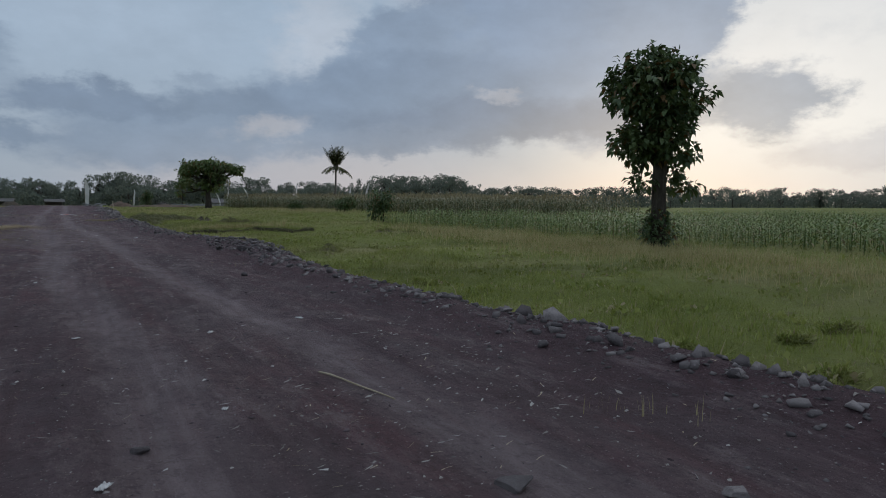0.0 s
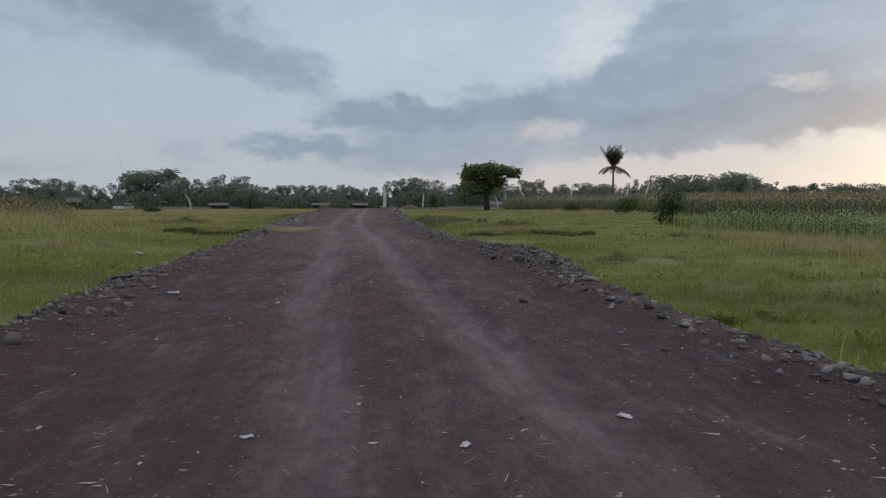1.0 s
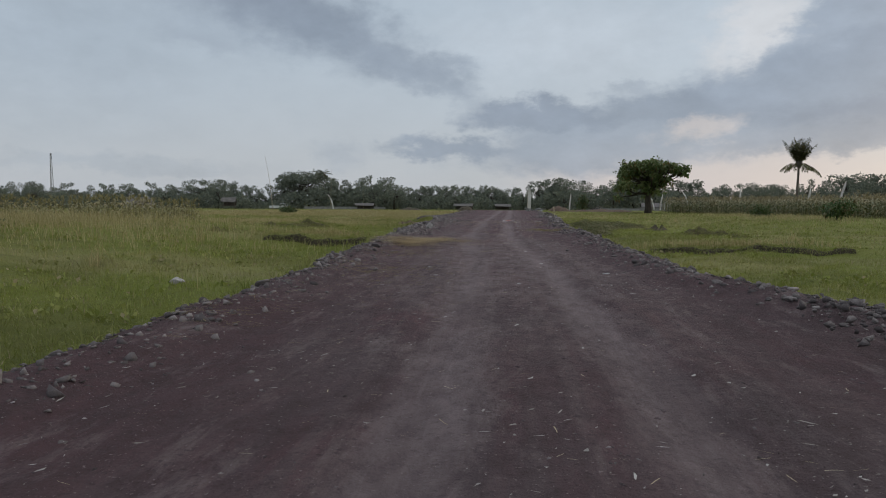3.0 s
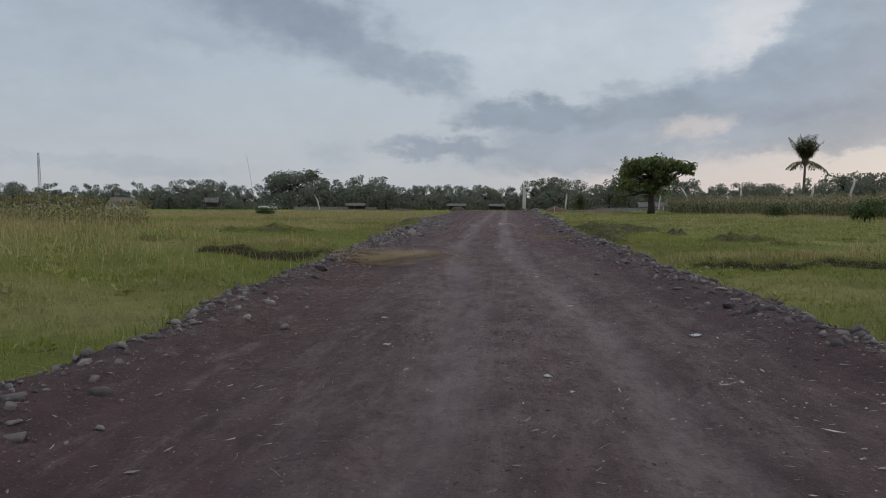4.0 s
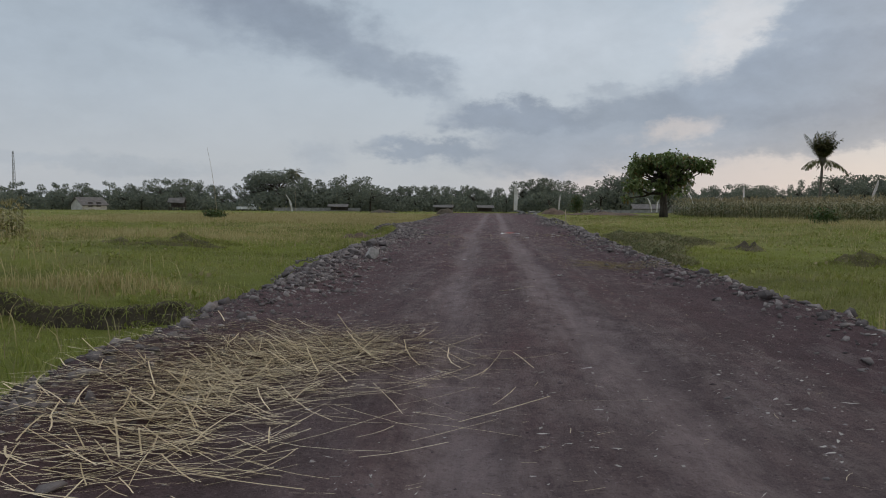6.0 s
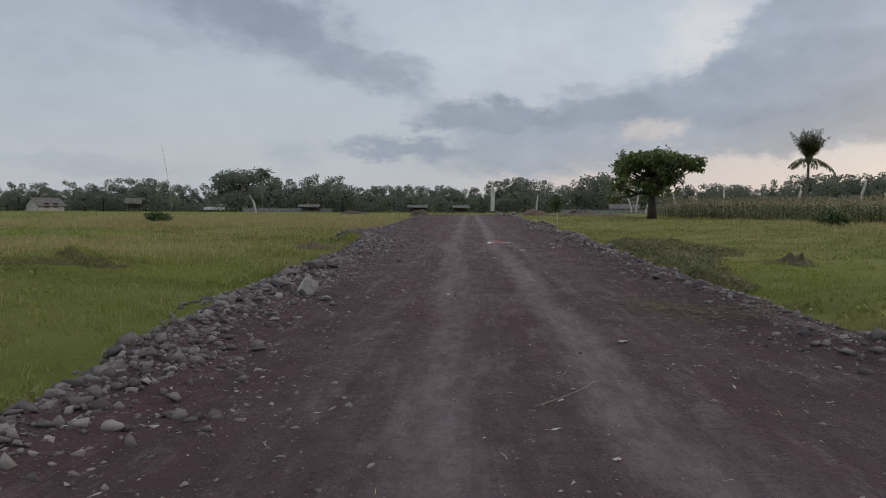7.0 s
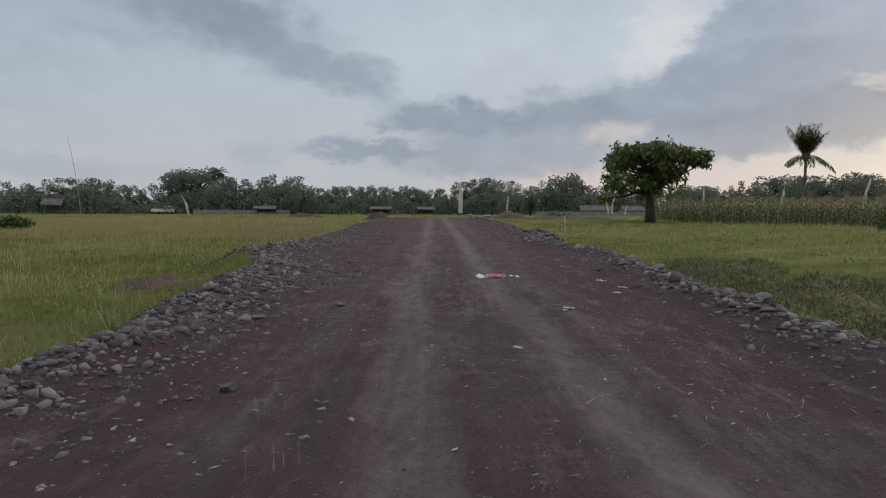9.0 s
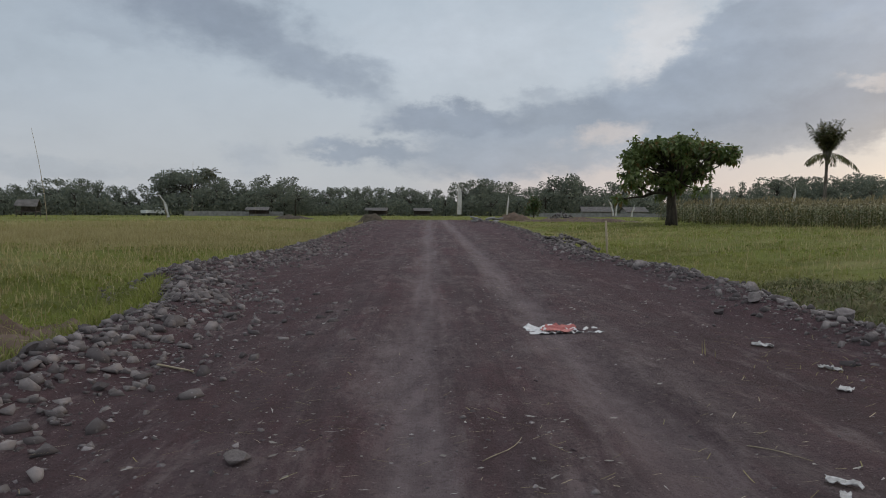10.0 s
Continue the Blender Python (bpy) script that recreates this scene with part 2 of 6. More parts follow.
def road_material():
    w = Mat("volcanic_dirt", rough=0.93, spec=0.2)
    sep = w.N.new("ShaderNodeSeparateXYZ")
    w.L.new(w.tc.outputs["UV"], sep.inputs[0])
    across = sep.outputs[0]
    # dark maroon cinders, greyer where the dust lies
    c = w.mix(w.ramp(w.noise(0.7, 5, 0.6), 0.36, 0.64), (0.118, 0.077, 0.082), (0.176, 0.134, 0.137))
    red = w.ramp(w.noise(0.8, 6, 0.65, stretch=(1.6, 0.35, 1)), 0.46, 0.66, 0, 0.7)
    c = w.mix(red, c, (0.155, 0.070, 0.075))
    # wheel tracks, pale and packed, that wander and split about the middle
    wander = w.math("MULTIPLY_ADD", w.noise(0.35, 3, 0.5, stretch=(0.6, 1, 1)), 0.5)
    wander.node.inputs[2].default_value = -0.25
    u = w.math("ABSOLUTE", w.math("ADD", across, wander), 0)
    off = w.math("ABSOLUTE", w.math("SUBTRACT", u, 0.56), 0)
    frayed = w.math("MULTIPLY", w.noise(2.6, 7, 0.72, stretch=(1, 0.16, 1)), 0.42)
    track = w.ramp(w.math("ADD", off, frayed), 0.52, 0.28, 0, 1.0)
    worn = w.ramp(w.noise(0.5, 5, 0.6, stretch=(1, 0.5, 1)), 0.3, 0.6, 0.5, 1.0)
    c = w.mix(w.math("MULTIPLY", track, worn), c, (0.262, 0.208, 0.206))
    wider = w.math("MULTIPLY_ADD", wander, 1.8)
    wider.node.inputs[2].default_value = 0.0
    for at, k in ((1.55, 0.55), (-1.45, 0.35), (1.02, 0.3)):
        lone = w.math("ABSOLUTE", w.math("ADD", w.math("SUBTRACT", across, at), wider), 0)
        c = w.mix(w.ramp(w.math("ADD", lone, w.math("MULTIPLY", frayed, 0.5)), 0.30, 0.10, 0, k), c, (0.220, 0.180, 0.178))
    groove = w.ramp(w.noise(9, 4, 0.6, stretch=(1.0, 0.025, 1)), 0.5, 0.62, 0, 0.38)
    c = w.mix(groove, c, (0.112, 0.076, 0.077))
    c = w.mix(w.ramp(w.noise(3.6, 4, 0.6, stretch=(1.0, 0.03, 1)), 0.5, 0.62, 0, 0.42), c, (0.240, 0.188, 0.185))
    c = w.mix(w.ramp(w.noise(2.9, 5, 0.6, stretch=(1.0, 0.045, 1.7)), 0.52, 0.62, 0, 0.45), c, (0.135, 0.072, 0.073))
    # a dusty stretch where fine ash was spread over the cinders, and maroon verges
    along = w.math("ADD", sep.outputs[1], w.math("MULTIPLY", w.noise(0.5, 4, 0.6), 9.0))
    ash = w.math("MULTIPLY", w.ramp(along, 20.0, 24.0), w.ramp(along, 36.0, 30.0))
    c = w.mix(w.math("MULTIPLY", ash, w.ramp(w.noise(0.9, 6, 0.65), 0.35, 0.6, 0.2, 0.7)), c, (0.250, 0.195, 0.190))
    verge = w.ramp(w.math("ADD", w.math("ABSOLUTE", across, 0), w.math("MULTIPLY", w.noise(0.9, 5, 0.65), 1.6)), 1.85, 2.6, 0, 0.7)
    c = w.mix(verge, c, (0.112, 0.062, 0.066))
    # loose crumbs between the tracks, dusty hollows, pale grains
    c = w.mix(w.ramp(w.noise(6, 7, 0.75, stretch=(1, 0.5, 1)), 0.42, 0.64, 0, 0.7), c, (0.078, 0.053, 0.055))
    c = w.mix(w.ramp(w.noise(1.3, 6, 0.7, stretch=(1.2, 0.25, 1)), 0.5, 0.66, 0, 0.55), c, (0.085, 0.060, 0.062))
    c = w.mix(w.ramp(w.noise(3.3, 7, 0.75, stretch=(1, 0.3, 1)), 0.53, 0.7, 0, 0.65), c, (0.290, 0.228, 0.224))
    c = w.mix(w.ramp(w.noise(22, 5, 0.7), 0.54, 0.66, 0, 0.55), c, (0.068, 0.048, 0.050))
    c = w.mix(w.ramp(w.noise(60, 3, 0.6), 0.63, 0.72, 0, 0.6), c, (0.40, 0.32, 0.315))
    packed = w.math("MULTIPLY", w.math("MULTIPLY", track, worn), 0.34)
    c = w.mix(packed, c, w.mix(w.ramp(w.noise(1.5, 5, 0.6, stretch=(1, 0.2, 1)), 0.35, 0.65), (0.160, 0.122, 0.125), (0.232, 0.184, 0.186)))
    h = w.math("ADD", w.noise(9, 7, 0.75), w.math("MULTIPLY", w.noise(60, 4, 0.65), 0.5))
    h = w.math("ADD", h, w.math("MULTIPLY", w.noise(9, 4, 0.6, stretch=(1.0, 0.025, 1)), 0.5))
    h = w.math("MULTIPLY", h, w.math("SUBTRACT", 1.0, packed))
    w.bump(h, 1.0, 0.09)
    return w.done(c)


def soil_material():
    """Short turf seen from above, with bare brown soil showing in places."""
    w = Mat("field_soil", rough=0.95, spec=0.15)
    mid = (0.160, 0.177, 0.038)
    c = turf(w, w.mix(w.ramp(w.noise(9, 6, 0.7), 0.35, 0.65), (0.150, 0.168, 0.036), mid), (0.120, 0.135, 0.032), mid, (0.215, 0.180, 0.090))
    c = w.mix(w.ramp(w.noise(2.5, 6, 0.65), 0.54, 0.76, 0, 0.65), c, (0.075, 0.066, 0.034))
    c = w.mix(w.ramp(w.noise(26, 5, 0.7), 0.5, 0.72, 0, 0.6), c, (0.105, 0.110, 0.032))
    w.bump(w.noise(14, 6, 0.7), 1.0, 0.08)
    return w.done(c)


def stone_material(name, a, b):
    w = Mat(name, rough=0.85, spec=0.25)
    r = w.math("ADD", w.island(), w.each())
    r = w.math("FRACT", r, 0)
    c = w.mix(w.math("POWER", r, 1.5), a, b)
    c = w.mix(w.ramp(w.noise(6, 6, 0.65), 0.4, 0.7, 0, 0.6), c, (0.07, 0.058, 0.056))
    c = w.mix(w.ramp(w.noise(45, 3), 0.62, 0.75, 0, 0.5), c, (0.30, 0.28, 0.27))
    w.bump(w.noise(22, 6, 0.65), 0.5, 0.02)
    return w.done(c)


def bark_material(name, a, b):
    w = Mat(name, rough=0.9, spec=0.2)
    c = w.mix(w.ramp(w.noise(7, 6, 0.65, stretch=(1, 1, 0.25)), 0.35, 0.65), a, b)
    w.bump(w.noise(16, 6, 0.7, stretch=(1, 1, 0.2)), 0.8, 0.03)
    return w.done(c)


def plain(name, a, b, scale=4, rough=0.7, metal=0.0, bump=0.2):
    w = Mat(name, rough=rough, metal=metal)
    c = w.mix(w.ramp(w.noise(scale, 6, 0.6), 0.35, 0.68), a, b)
    w.bump(w.noise(scale * 6, 4, 0.6), bump, 0.01)
    return w.done(c)


ROAD, SOIL = road_material(), soil_material()
STONE = stone_material("andesite_stone", (0.080, 0.068, 0.068), (0.285, 0.250, 0.238))
GRAVEL = stone_material("dusty_gravel", (0.10, 0.080, 0.083), (0.36, 0.325, 0.32))
BARK = bark_material("tree_bark", (0.035, 0.028, 0.022), (0.085, 0.070, 0.055))
PALM_BARK = bark_material("palm_bark", (0.10, 0.085, 0.07), (0.19, 0.165, 0.14))
LEAF_TEAK = leaf_material("broad_leaf_dark", (0.048, 0.075, 0.032), (0.078, 0.115, 0.046), (0.125, 0.155, 0.058), dry=(0.14, 0.085, 0.03))
LEAF_MID = leaf_material("broad_leaf", (0.030, 0.060, 0.016), (0.050, 0.098, 0.026), (0.100, 0.130, 0.034), dry=(0.13, 0.08, 0.03))
LEAF_TREE = leaf_material("tree_leaf", (0.072, 0.112, 0.042), (0.125, 0.178, 0.062), (0.205, 0.235, 0.092), dry=(0.20, 0.14, 0.06), through_light=0.4)
# distance haze is painted into this leaf colour: greyer and paler than foliage
LEAF_FAR_HAZE = leaf_material("hazed_far_leaf", (0.118, 0.138, 0.118), (0.165, 0.185, 0.145), (0.22, 0.235, 0.17), rough=0.8, through_light=0.5)
LEAF_PALM = leaf_material("palm_leaf", (0.045, 0.062, 0.026), (0.075, 0.092, 0.034), (0.14, 0.13, 0.05), dry=(0.22, 0.17, 0.08))
LEAF_CORN = leaf_material("corn_leaf", (0.085, 0.130, 0.034), (0.150, 0.208, 0.054), (0.24, 0.265, 0.092), dry=(0.27, 0.22, 0.11))
LEAF_RIPE = leaf_material("ripe_corn_leaf", (0.066, 0.080, 0.026), (0.112, 0.120, 0.045), (0.19, 0.175, 0.078), dry=(0.25, 0.20, 0.10), tops=(0.30, 0.25, 0.14))
LEAF_OLD = leaf_material("old_maize_leaf", (0.13, 0.125, 0.044), (0.21, 0.19, 0.072), (0.31, 0.26, 0.115), dry=(0.38, 0.30, 0.16))
LEAF_WEED = leaf_material("weed_leaf", (0.088, 0.104, 0.040), (0.140, 0.150, 0.060), (0.22, 0.205, 0.10), dry=(0.24, 0.195, 0.115))
GRASS = leaf_material("grass_blade", (0.134, 0.172, 0.032), (0.220, 0.248, 0.048), (0.295, 0.298, 0.086), dry=(0.32, 0.27, 0.15), rough=0.6, through_light=0.3, patches=(0.255, 0.220, 0.103))
DRYGRASS = leaf_material("dry_grass", (0.25, 0.21, 0.085), (0.37, 0.31, 0.145), (0.48, 0.415, 0.22), rough=0.8, through_light=0.35)


# ---------- mesh helpers ----------
def lerp(v, xs, ys):
    return np.interp(v, xs, ys)


def mesh_np(name, V, F, smooth=False):
    """A mesh from numpy vertices and faces of one size."""
    V, F = np.asarray(V, np.float32), np.asarray(F, np.int32)
    k = F.shape[1]
    me = bpy.data.meshes.new(name)
    me.vertices.add(len(V))
    me.vertices.foreach_set("co", V.ravel())
    me.loops.add(F.size)
    me.loops.foreach_set("vertex_index", F.ravel())
    me.polygons.add(len(F))
    me.polygons.foreach_set("loop_start", np.arange(len(F), dtype=np.int32) * k)
    if smooth:
        me.polygons.foreach_set("use_smooth", np.ones(len(F), bool))
    me.update(calc_edges=True)
    return me


def add_mesh(name, me, material, parent=None, label=""):
    ob = new(name, me)
    if not me.materials:
        me.materials.append(material)
    if parent:
        ob.parent = parent
    if label:
        tagged(ob, label)
    return ob


def part(name, bm, material, parent=None, label="", smooth=False):
    me = bpy.data.meshes.new(name)
    if smooth:
        for f in bm.faces:
            f.smooth = True
    bm.to_mesh(me)
    bm.free()
    return add_mesh(name, me, material, parent, label)


def holder(name, x, y, z, rz=0.0, s=1.0):
    ob = new(name)
    ob.empty_display_size = 0.2
    ob.matrix_basis = pose(x, y, z, 0, 0, rz) @ Matrix.Scale(s, 4)
    return ob


def tube(bm, pts, radii, sides=8):
    """A tapered tube through pts."""
    rings = []
    for i, p in enumerate(pts):
        p = Vector(p)
        d = Vector(pts[min(i + 1, len(pts) - 1)]) - Vector(pts[max(i - 1, 0)])
        d.normalize()
        u = d.orthogonal().normalized() if abs(d.z) < 0.95 else Vector((1, 0, 0)).cross(d).normalized()
        v = d.cross(u)
        rings.append([bm.verts.new(p + (u * math.cos(a) + v * math.sin(a)) * radii[i]) for a in np.linspace(0, 2 * math.pi, sides, endpoint=False)])
    for a, b in zip(rings, rings[1:]):
        for i in range(sides):
            bm.faces.new((a[i], a[(i + 1) % sides], b[(i + 1) % sides], b[i]))
    bm.faces.new(rings[-1])
    bm.faces.new(rings[0][::-1])


def box(bm, x0, y0, z0, x1, y1, z1):
    v = [bm.verts.new(c) for c in ((x0, y0, z0), (x1, y0, z0), (x1, y1, z0), (x0, y1, z0), (x0, y0, z1), (x1, y0, z1), (x1, y1, z1), (x0, y1, z1))]
    for f in ((3, 2, 1, 0), (4, 5, 6, 7), (0, 1, 5, 4), (1, 2, 6, 5), (2, 3, 7, 6), (3, 0, 4, 7)):
        bm.faces.new([v[i] for i in f])


def unit(a):
    return a / np.maximum(np.linalg.norm(a, axis=-1, keepdims=True), 1e-6)


def leaves_mesh(name, base, way, length, width, droop, rng):
    """Many folded leaves: each starts at base, runs along way, droops at its tip. Six corners and four faces a leaf."""
    n = len(base)
    length, width = np.broadcast_to(length, n)[:, None], np.broadcast_to(width, n)[:, None]
    way = unit(way)
    side = unit(np.cross(way, unit(np.c_[rng.normal(0, 0.35, n), rng.normal(0, 0.35, n), np.ones(n)])))
    up = np.cross(side, way)
    down = np.array([0, 0, -1.0])
    a = base
    b = base + way * length * 0.45
    c = base + way * length * 0.95 + down * length * droop
    l = b + side * width * 0.5 + up * width * 0.18
    r = b - side * width * 0.5 + up * width * 0.18
    V = np.stack([a, l, b, r, c], 1).reshape(-1, 3)
    i = np.arange(n)[:, None, None] * 5
    F = (i + np.array([[0, 1, 2], [0, 2, 3], [1, 4, 2], [2, 4, 3]])[None]).reshape(-1, 3)
    return mesh_np(name, V, F)


def tufts_mesh(name, base, way, size, rng):
    """Many small folded sprays of two faces each."""
    n = len(base)
    size = np.broadcast_to(size, n)[:, None]
    way = unit(way)
    side = unit(np.cross(way, rng.normal(size=(n, 3))))
    up = np.cross(side, way)
    V = np.stack([base, base + way * size * 0.5 + side * size * 0.42 + up * size * 0.12, base + way * size, base + way * size * 0.5 - side * size * 0.42 + up * size * 0.12], 1).reshape(-1, 3)
    i = np.arange(n)[:, None, None] * 4
    return mesh_np(name, V, (i + np.array([[0, 1, 2], [0, 2, 3]])[None]).reshape(-1, 3))


def in_blobs(blobs, n, rng, shell=0.45):
    """Points and outward ways in the outer part of ellipsoids."""
    blobs = np.array(blobs, float)
    size = blobs[:, 3] * blobs[:, 4] + blobs[:, 5] * (blobs[:, 3] + blobs[:, 4])
    k = rng.choice(len(blobs), n, p=size / size.sum())
    u = unit(rng.normal(size=(n, 3)))
    r = (shell + (1 - shell) * rng.random(n) ** 0.6) * (1 + 0.16 * rng.normal(size=n))
    return blobs[k, :3] + u * blobs[k, 3:] * r[:, None], u


def broad_tree(name, trunk_pts, trunk_r, blobs, leaves, leaf, droop, mat, seed, bark=None, cluster=0, lean=0.2, broad=0.5):
    """Trunk with limbs that reach into each clump of the crown, and a crown of folded leaves."""
    rng = np.random.default_rng(seed)
    root = new(name)
    bm = bmesh.new()
    tube(bm, trunk_pts, trunk_r, 10)
    top = Vector(trunk_pts[-1])
    for bx in blobs:
        c = Vector(bx[:3])
        t = rng.uniform(0.55, 1.0)
        i = t * (len(trunk_pts) - 1)
        j = min(int(i), len(trunk_pts) - 2)
        s = Vector(trunk_pts[j]).lerp(Vector(trunk_pts[j + 1]), i - j)
        r0 = trunk_r[j] * 0.55
        mid = s.lerp(c, 0.5) + Vector((rng.normal(0, 0.1), rng.normal(0, 0.1), -0.08 * (c - s).length))
        tube(bm, [s, mid, c], [r0, r0 * 0.55, r0 * 0.18], 6 if leaf > 0.1 else 3)
        for q in range(3 if leaf > 0.1 else 0):
            e = c + Vector(unit(rng.normal(size=3))) * min(bx[3:]) * 0.8
            tube(bm, [mid.lerp(c, 0.5), mid.lerp(e, 0.6), e], [r0 * 0.3, r0 * 0.18, r0 * 0.05], 5)
    part("trunk", bm, bark or BARK, root, smooth=True)
    if cluster:
        tips, out = in_blobs(blobs, leaves // cluster, rng)
        base = np.repeat(tips, cluster, 0) + rng.normal(0, leaf * 0.25, (len(tips) * cluster, 3))
        out = np.repeat(out, cluster, 0)
    else:
        base, out = in_blobs(blobs, leaves, rng)
    way = unit(out * 0.6 + unit(rng.normal(size=base.shape)) + np.array([0, 0, -lean]))
    size = leaf * rng.uniform(0.6, 1.25, len(base))
    if leaf < 0.1:
        me = tufts_mesh("crown", base, way, size, rng)
    else:
        me = leaves_mesh("crown", base, way, size, size * broad, droop, rng)
    add_mesh("crown", me, mat, root)
    return root


def replicate(template, xyz, yaw, scale):
    """Verts and faces of a template set down at many places."""
    V, F = template
    c, s = np.cos(yaw)[:, None], np.sin(yaw)[:, None]
    P = np.stack([V[None, :, 0] * c - V[None, :, 1] * s, V[None, :, 0] * s + V[None, :, 1] * c, np.broadcast_to(V[None, :, 2], (len(yaw), len(V)))], -1)
    P = P * scale[:, None, None] + xyz[:, None, :]
    Fs = F[None] + (np.arange(len(yaw)) * len(V))[:, None, None]
    return P.reshape(-1, 3), Fs.reshape(-1, F.shape[1])


def join_np(pieces):
    V, F, n = [], [], 0
    for v, f in pieces:
        V.append(v)
        F.append(f + n)
        n += len(v)
    return np.concatenate(V), np.concatenate(F)


def blades(path, w0, bend=None):
    """One strip leaf along a path of points, tapered, as triangles."""
    path = np.asarray(path, float)
    n = len(path)
    d = np.gradient(path, axis=0)
    side = unit(np.cross(d, [0, 0, 1.0]) + 1e-4)
    w = w0 * np.sin(np.linspace(0.35, 1, n) * math.pi * 0.98 + 0.02)[:, None]
    V = np.concatenate([path - side * w / 2, path + side * w / 2])
    F = []
    for i in range(n - 1):
        F += [[i, i + n, i + 1], [i + 1, i + n, i + n + 1]]
    return V, np.array(F)


# ---------- the lie of the land ----------
LY = [-30, 5, 10, 13, 16, 20, 22, 25, 28, 31, 34, 38, 41, 45, 47.5, 49.2, 50.6, 52.5, 55, 63, 72, 84, 95]
LX = [-1.2, -1.3, -1.4, -1.8, -1.8, -1.85, -2.15, -2.3, -2.5, -2.6, -2.9, -3.1, -2.95, -3.3, -3.45, -4.1, -4.9, -4.5, -3.95, -4.1, -4.3, -4.5, -4.5]
RY = [-30, 4, 5, 8, 11, 15, 16.5, 18, 20, 23, 26, 31, 35, 38, 42, 45.5, 48, 51, 53, 58, 65, 76, 84, 95]
RX = [4.4, 4.1, 4.0, 3.75, 3.6, 4.0, 4.1, 3.7, 3.15, 3.1, 2.95, 3.0, 2.8, 2.8, 2.9, 3.05, 3.2, 3.4, 2.9, 2.8, 3.3, 3.4, 3.2, 3.2]
ROAD_END = 86.0


def smooth01(v, a, b):
    t = np.clip((v - a) / (b - a), 0, 1)
    return t * t * (3 - 2 * t)


def wob(x, y, s, k):
    """Cheap smooth unevenness from a few sines."""
    return (np.sin(x * s + 1.3 * k) * np.cos(y * s * 1.13 + 2.1 * k) + 0.6 * np.sin(x * s * 2.3 - y * s * 1.7 + k) + 0.4 * np.cos(y * s * 3.1 + x * s * 2.9 + 3 * k)) / 2


def outside(x, y):
    """Metres outside the road's edge (negative on the road)."""
    e = 0.10 * wob(x * 0, y, 2.1, 1.0) + 0.06 * wob(x * 0, y, 6.3, 2.0)
    return np.maximum(np.maximum(lerp(y, LY, LX) - x, x - lerp(y, RY, RX)) + e, y - ROAD_END)


LEDGE_Y = 30.05


def ledge_step(x):
    """How much higher the plots beyond the field ledge lie."""
    return 0.26 * smooth01(-x, 2.9, 3.5) * (1 - 0.85 * smooth01(-x, 5.2, 7.5)) + 0.17 * smooth01(x, 4.0, 5.2) * (1 - 0.6 * smooth01(x, 9.0, 12))


def field_z(x, y):
    right = -0.40 + 0.30 * smooth01(x, 6, 15) * smooth01(y, 34, 62)
    left = -0.32 + 0.55 * smooth01(-x, 4, 13) * (1 - 0.6 * smooth01(y, 32, 42))
    z = np.where(x > 0, right, left)
    z = z + ledge_step(x) * smooth01(y, LEDGE_Y, LEDGE_Y + 0.22) * (1 - 0.75 * smooth01(y, 33, 41))
    z = z + smooth01(y, 60, 90) * (-0.15 - z)
    z = z - 2.0 * smooth01(y, 85, 260)
    return z + 0.08 * wob(x, y, 0.8, 3.0) + 0.06 * wob(x, y, 2.7, 4.0)


def middle(y):
    return lerp(y, [-30, 7, 13, 21, 24, 31, 38, 44, 48, 55, 95], [1.9, 1.6, 1.05, 0.82, 0.58, 0.05, 0.02, -0.2, -0.2, -0.15, -0.3])


def road_z(x, y):
    u = np.abs(x - middle(y) + 0.08 * wob(x * 0, y, 0.4, 2.0))
    rut = -0.025 * np.exp(-(((u - 0.64) / 0.2) ** 2)) + 0.014 * np.exp(-(((u - 0.98) / 0.12) ** 2))
    return rut + 0.018 * wob(x * 1.4, y * 0.5, 1.1, 5.0) + 0.012 * wob(x, y, 4.0, 6.0) + 0.006 * wob(x, y, 9.0, 7.0)


def ground_z(x, y):
    x, y = np.asarray(x, float), np.asarray(y, float)
    d = outside(x, y)
    t = smooth01(d, -0.1, 0.75)
    top = road_z(x, y) + 0.11 * smooth01(d, -0.8, -0.1)
    return top * (1 - t) + field_z(x, y) * t


def grid_mesh(name, X, Y, zf):
    gx, gy = np.meshgrid(X, Y)
    V = np.stack([gx, gy, zf(gx, gy)], -1).reshape(-1, 3)
    nx, ny = len(X), len(Y)
    i = (np.arange(ny - 1)[:, None] * nx + np.arange(nx - 1)[None]).ravel()
    return mesh_np(name, V, np.stack([i, i + 1, i + nx + 1, i + nx], 1), smooth=True)


def steps(*runs):
    out = []
    for a, b, d in runs:
        out += list(np.arange(a, b - 1e-6, d))
    return np.array(out + [runs[-1][1]])


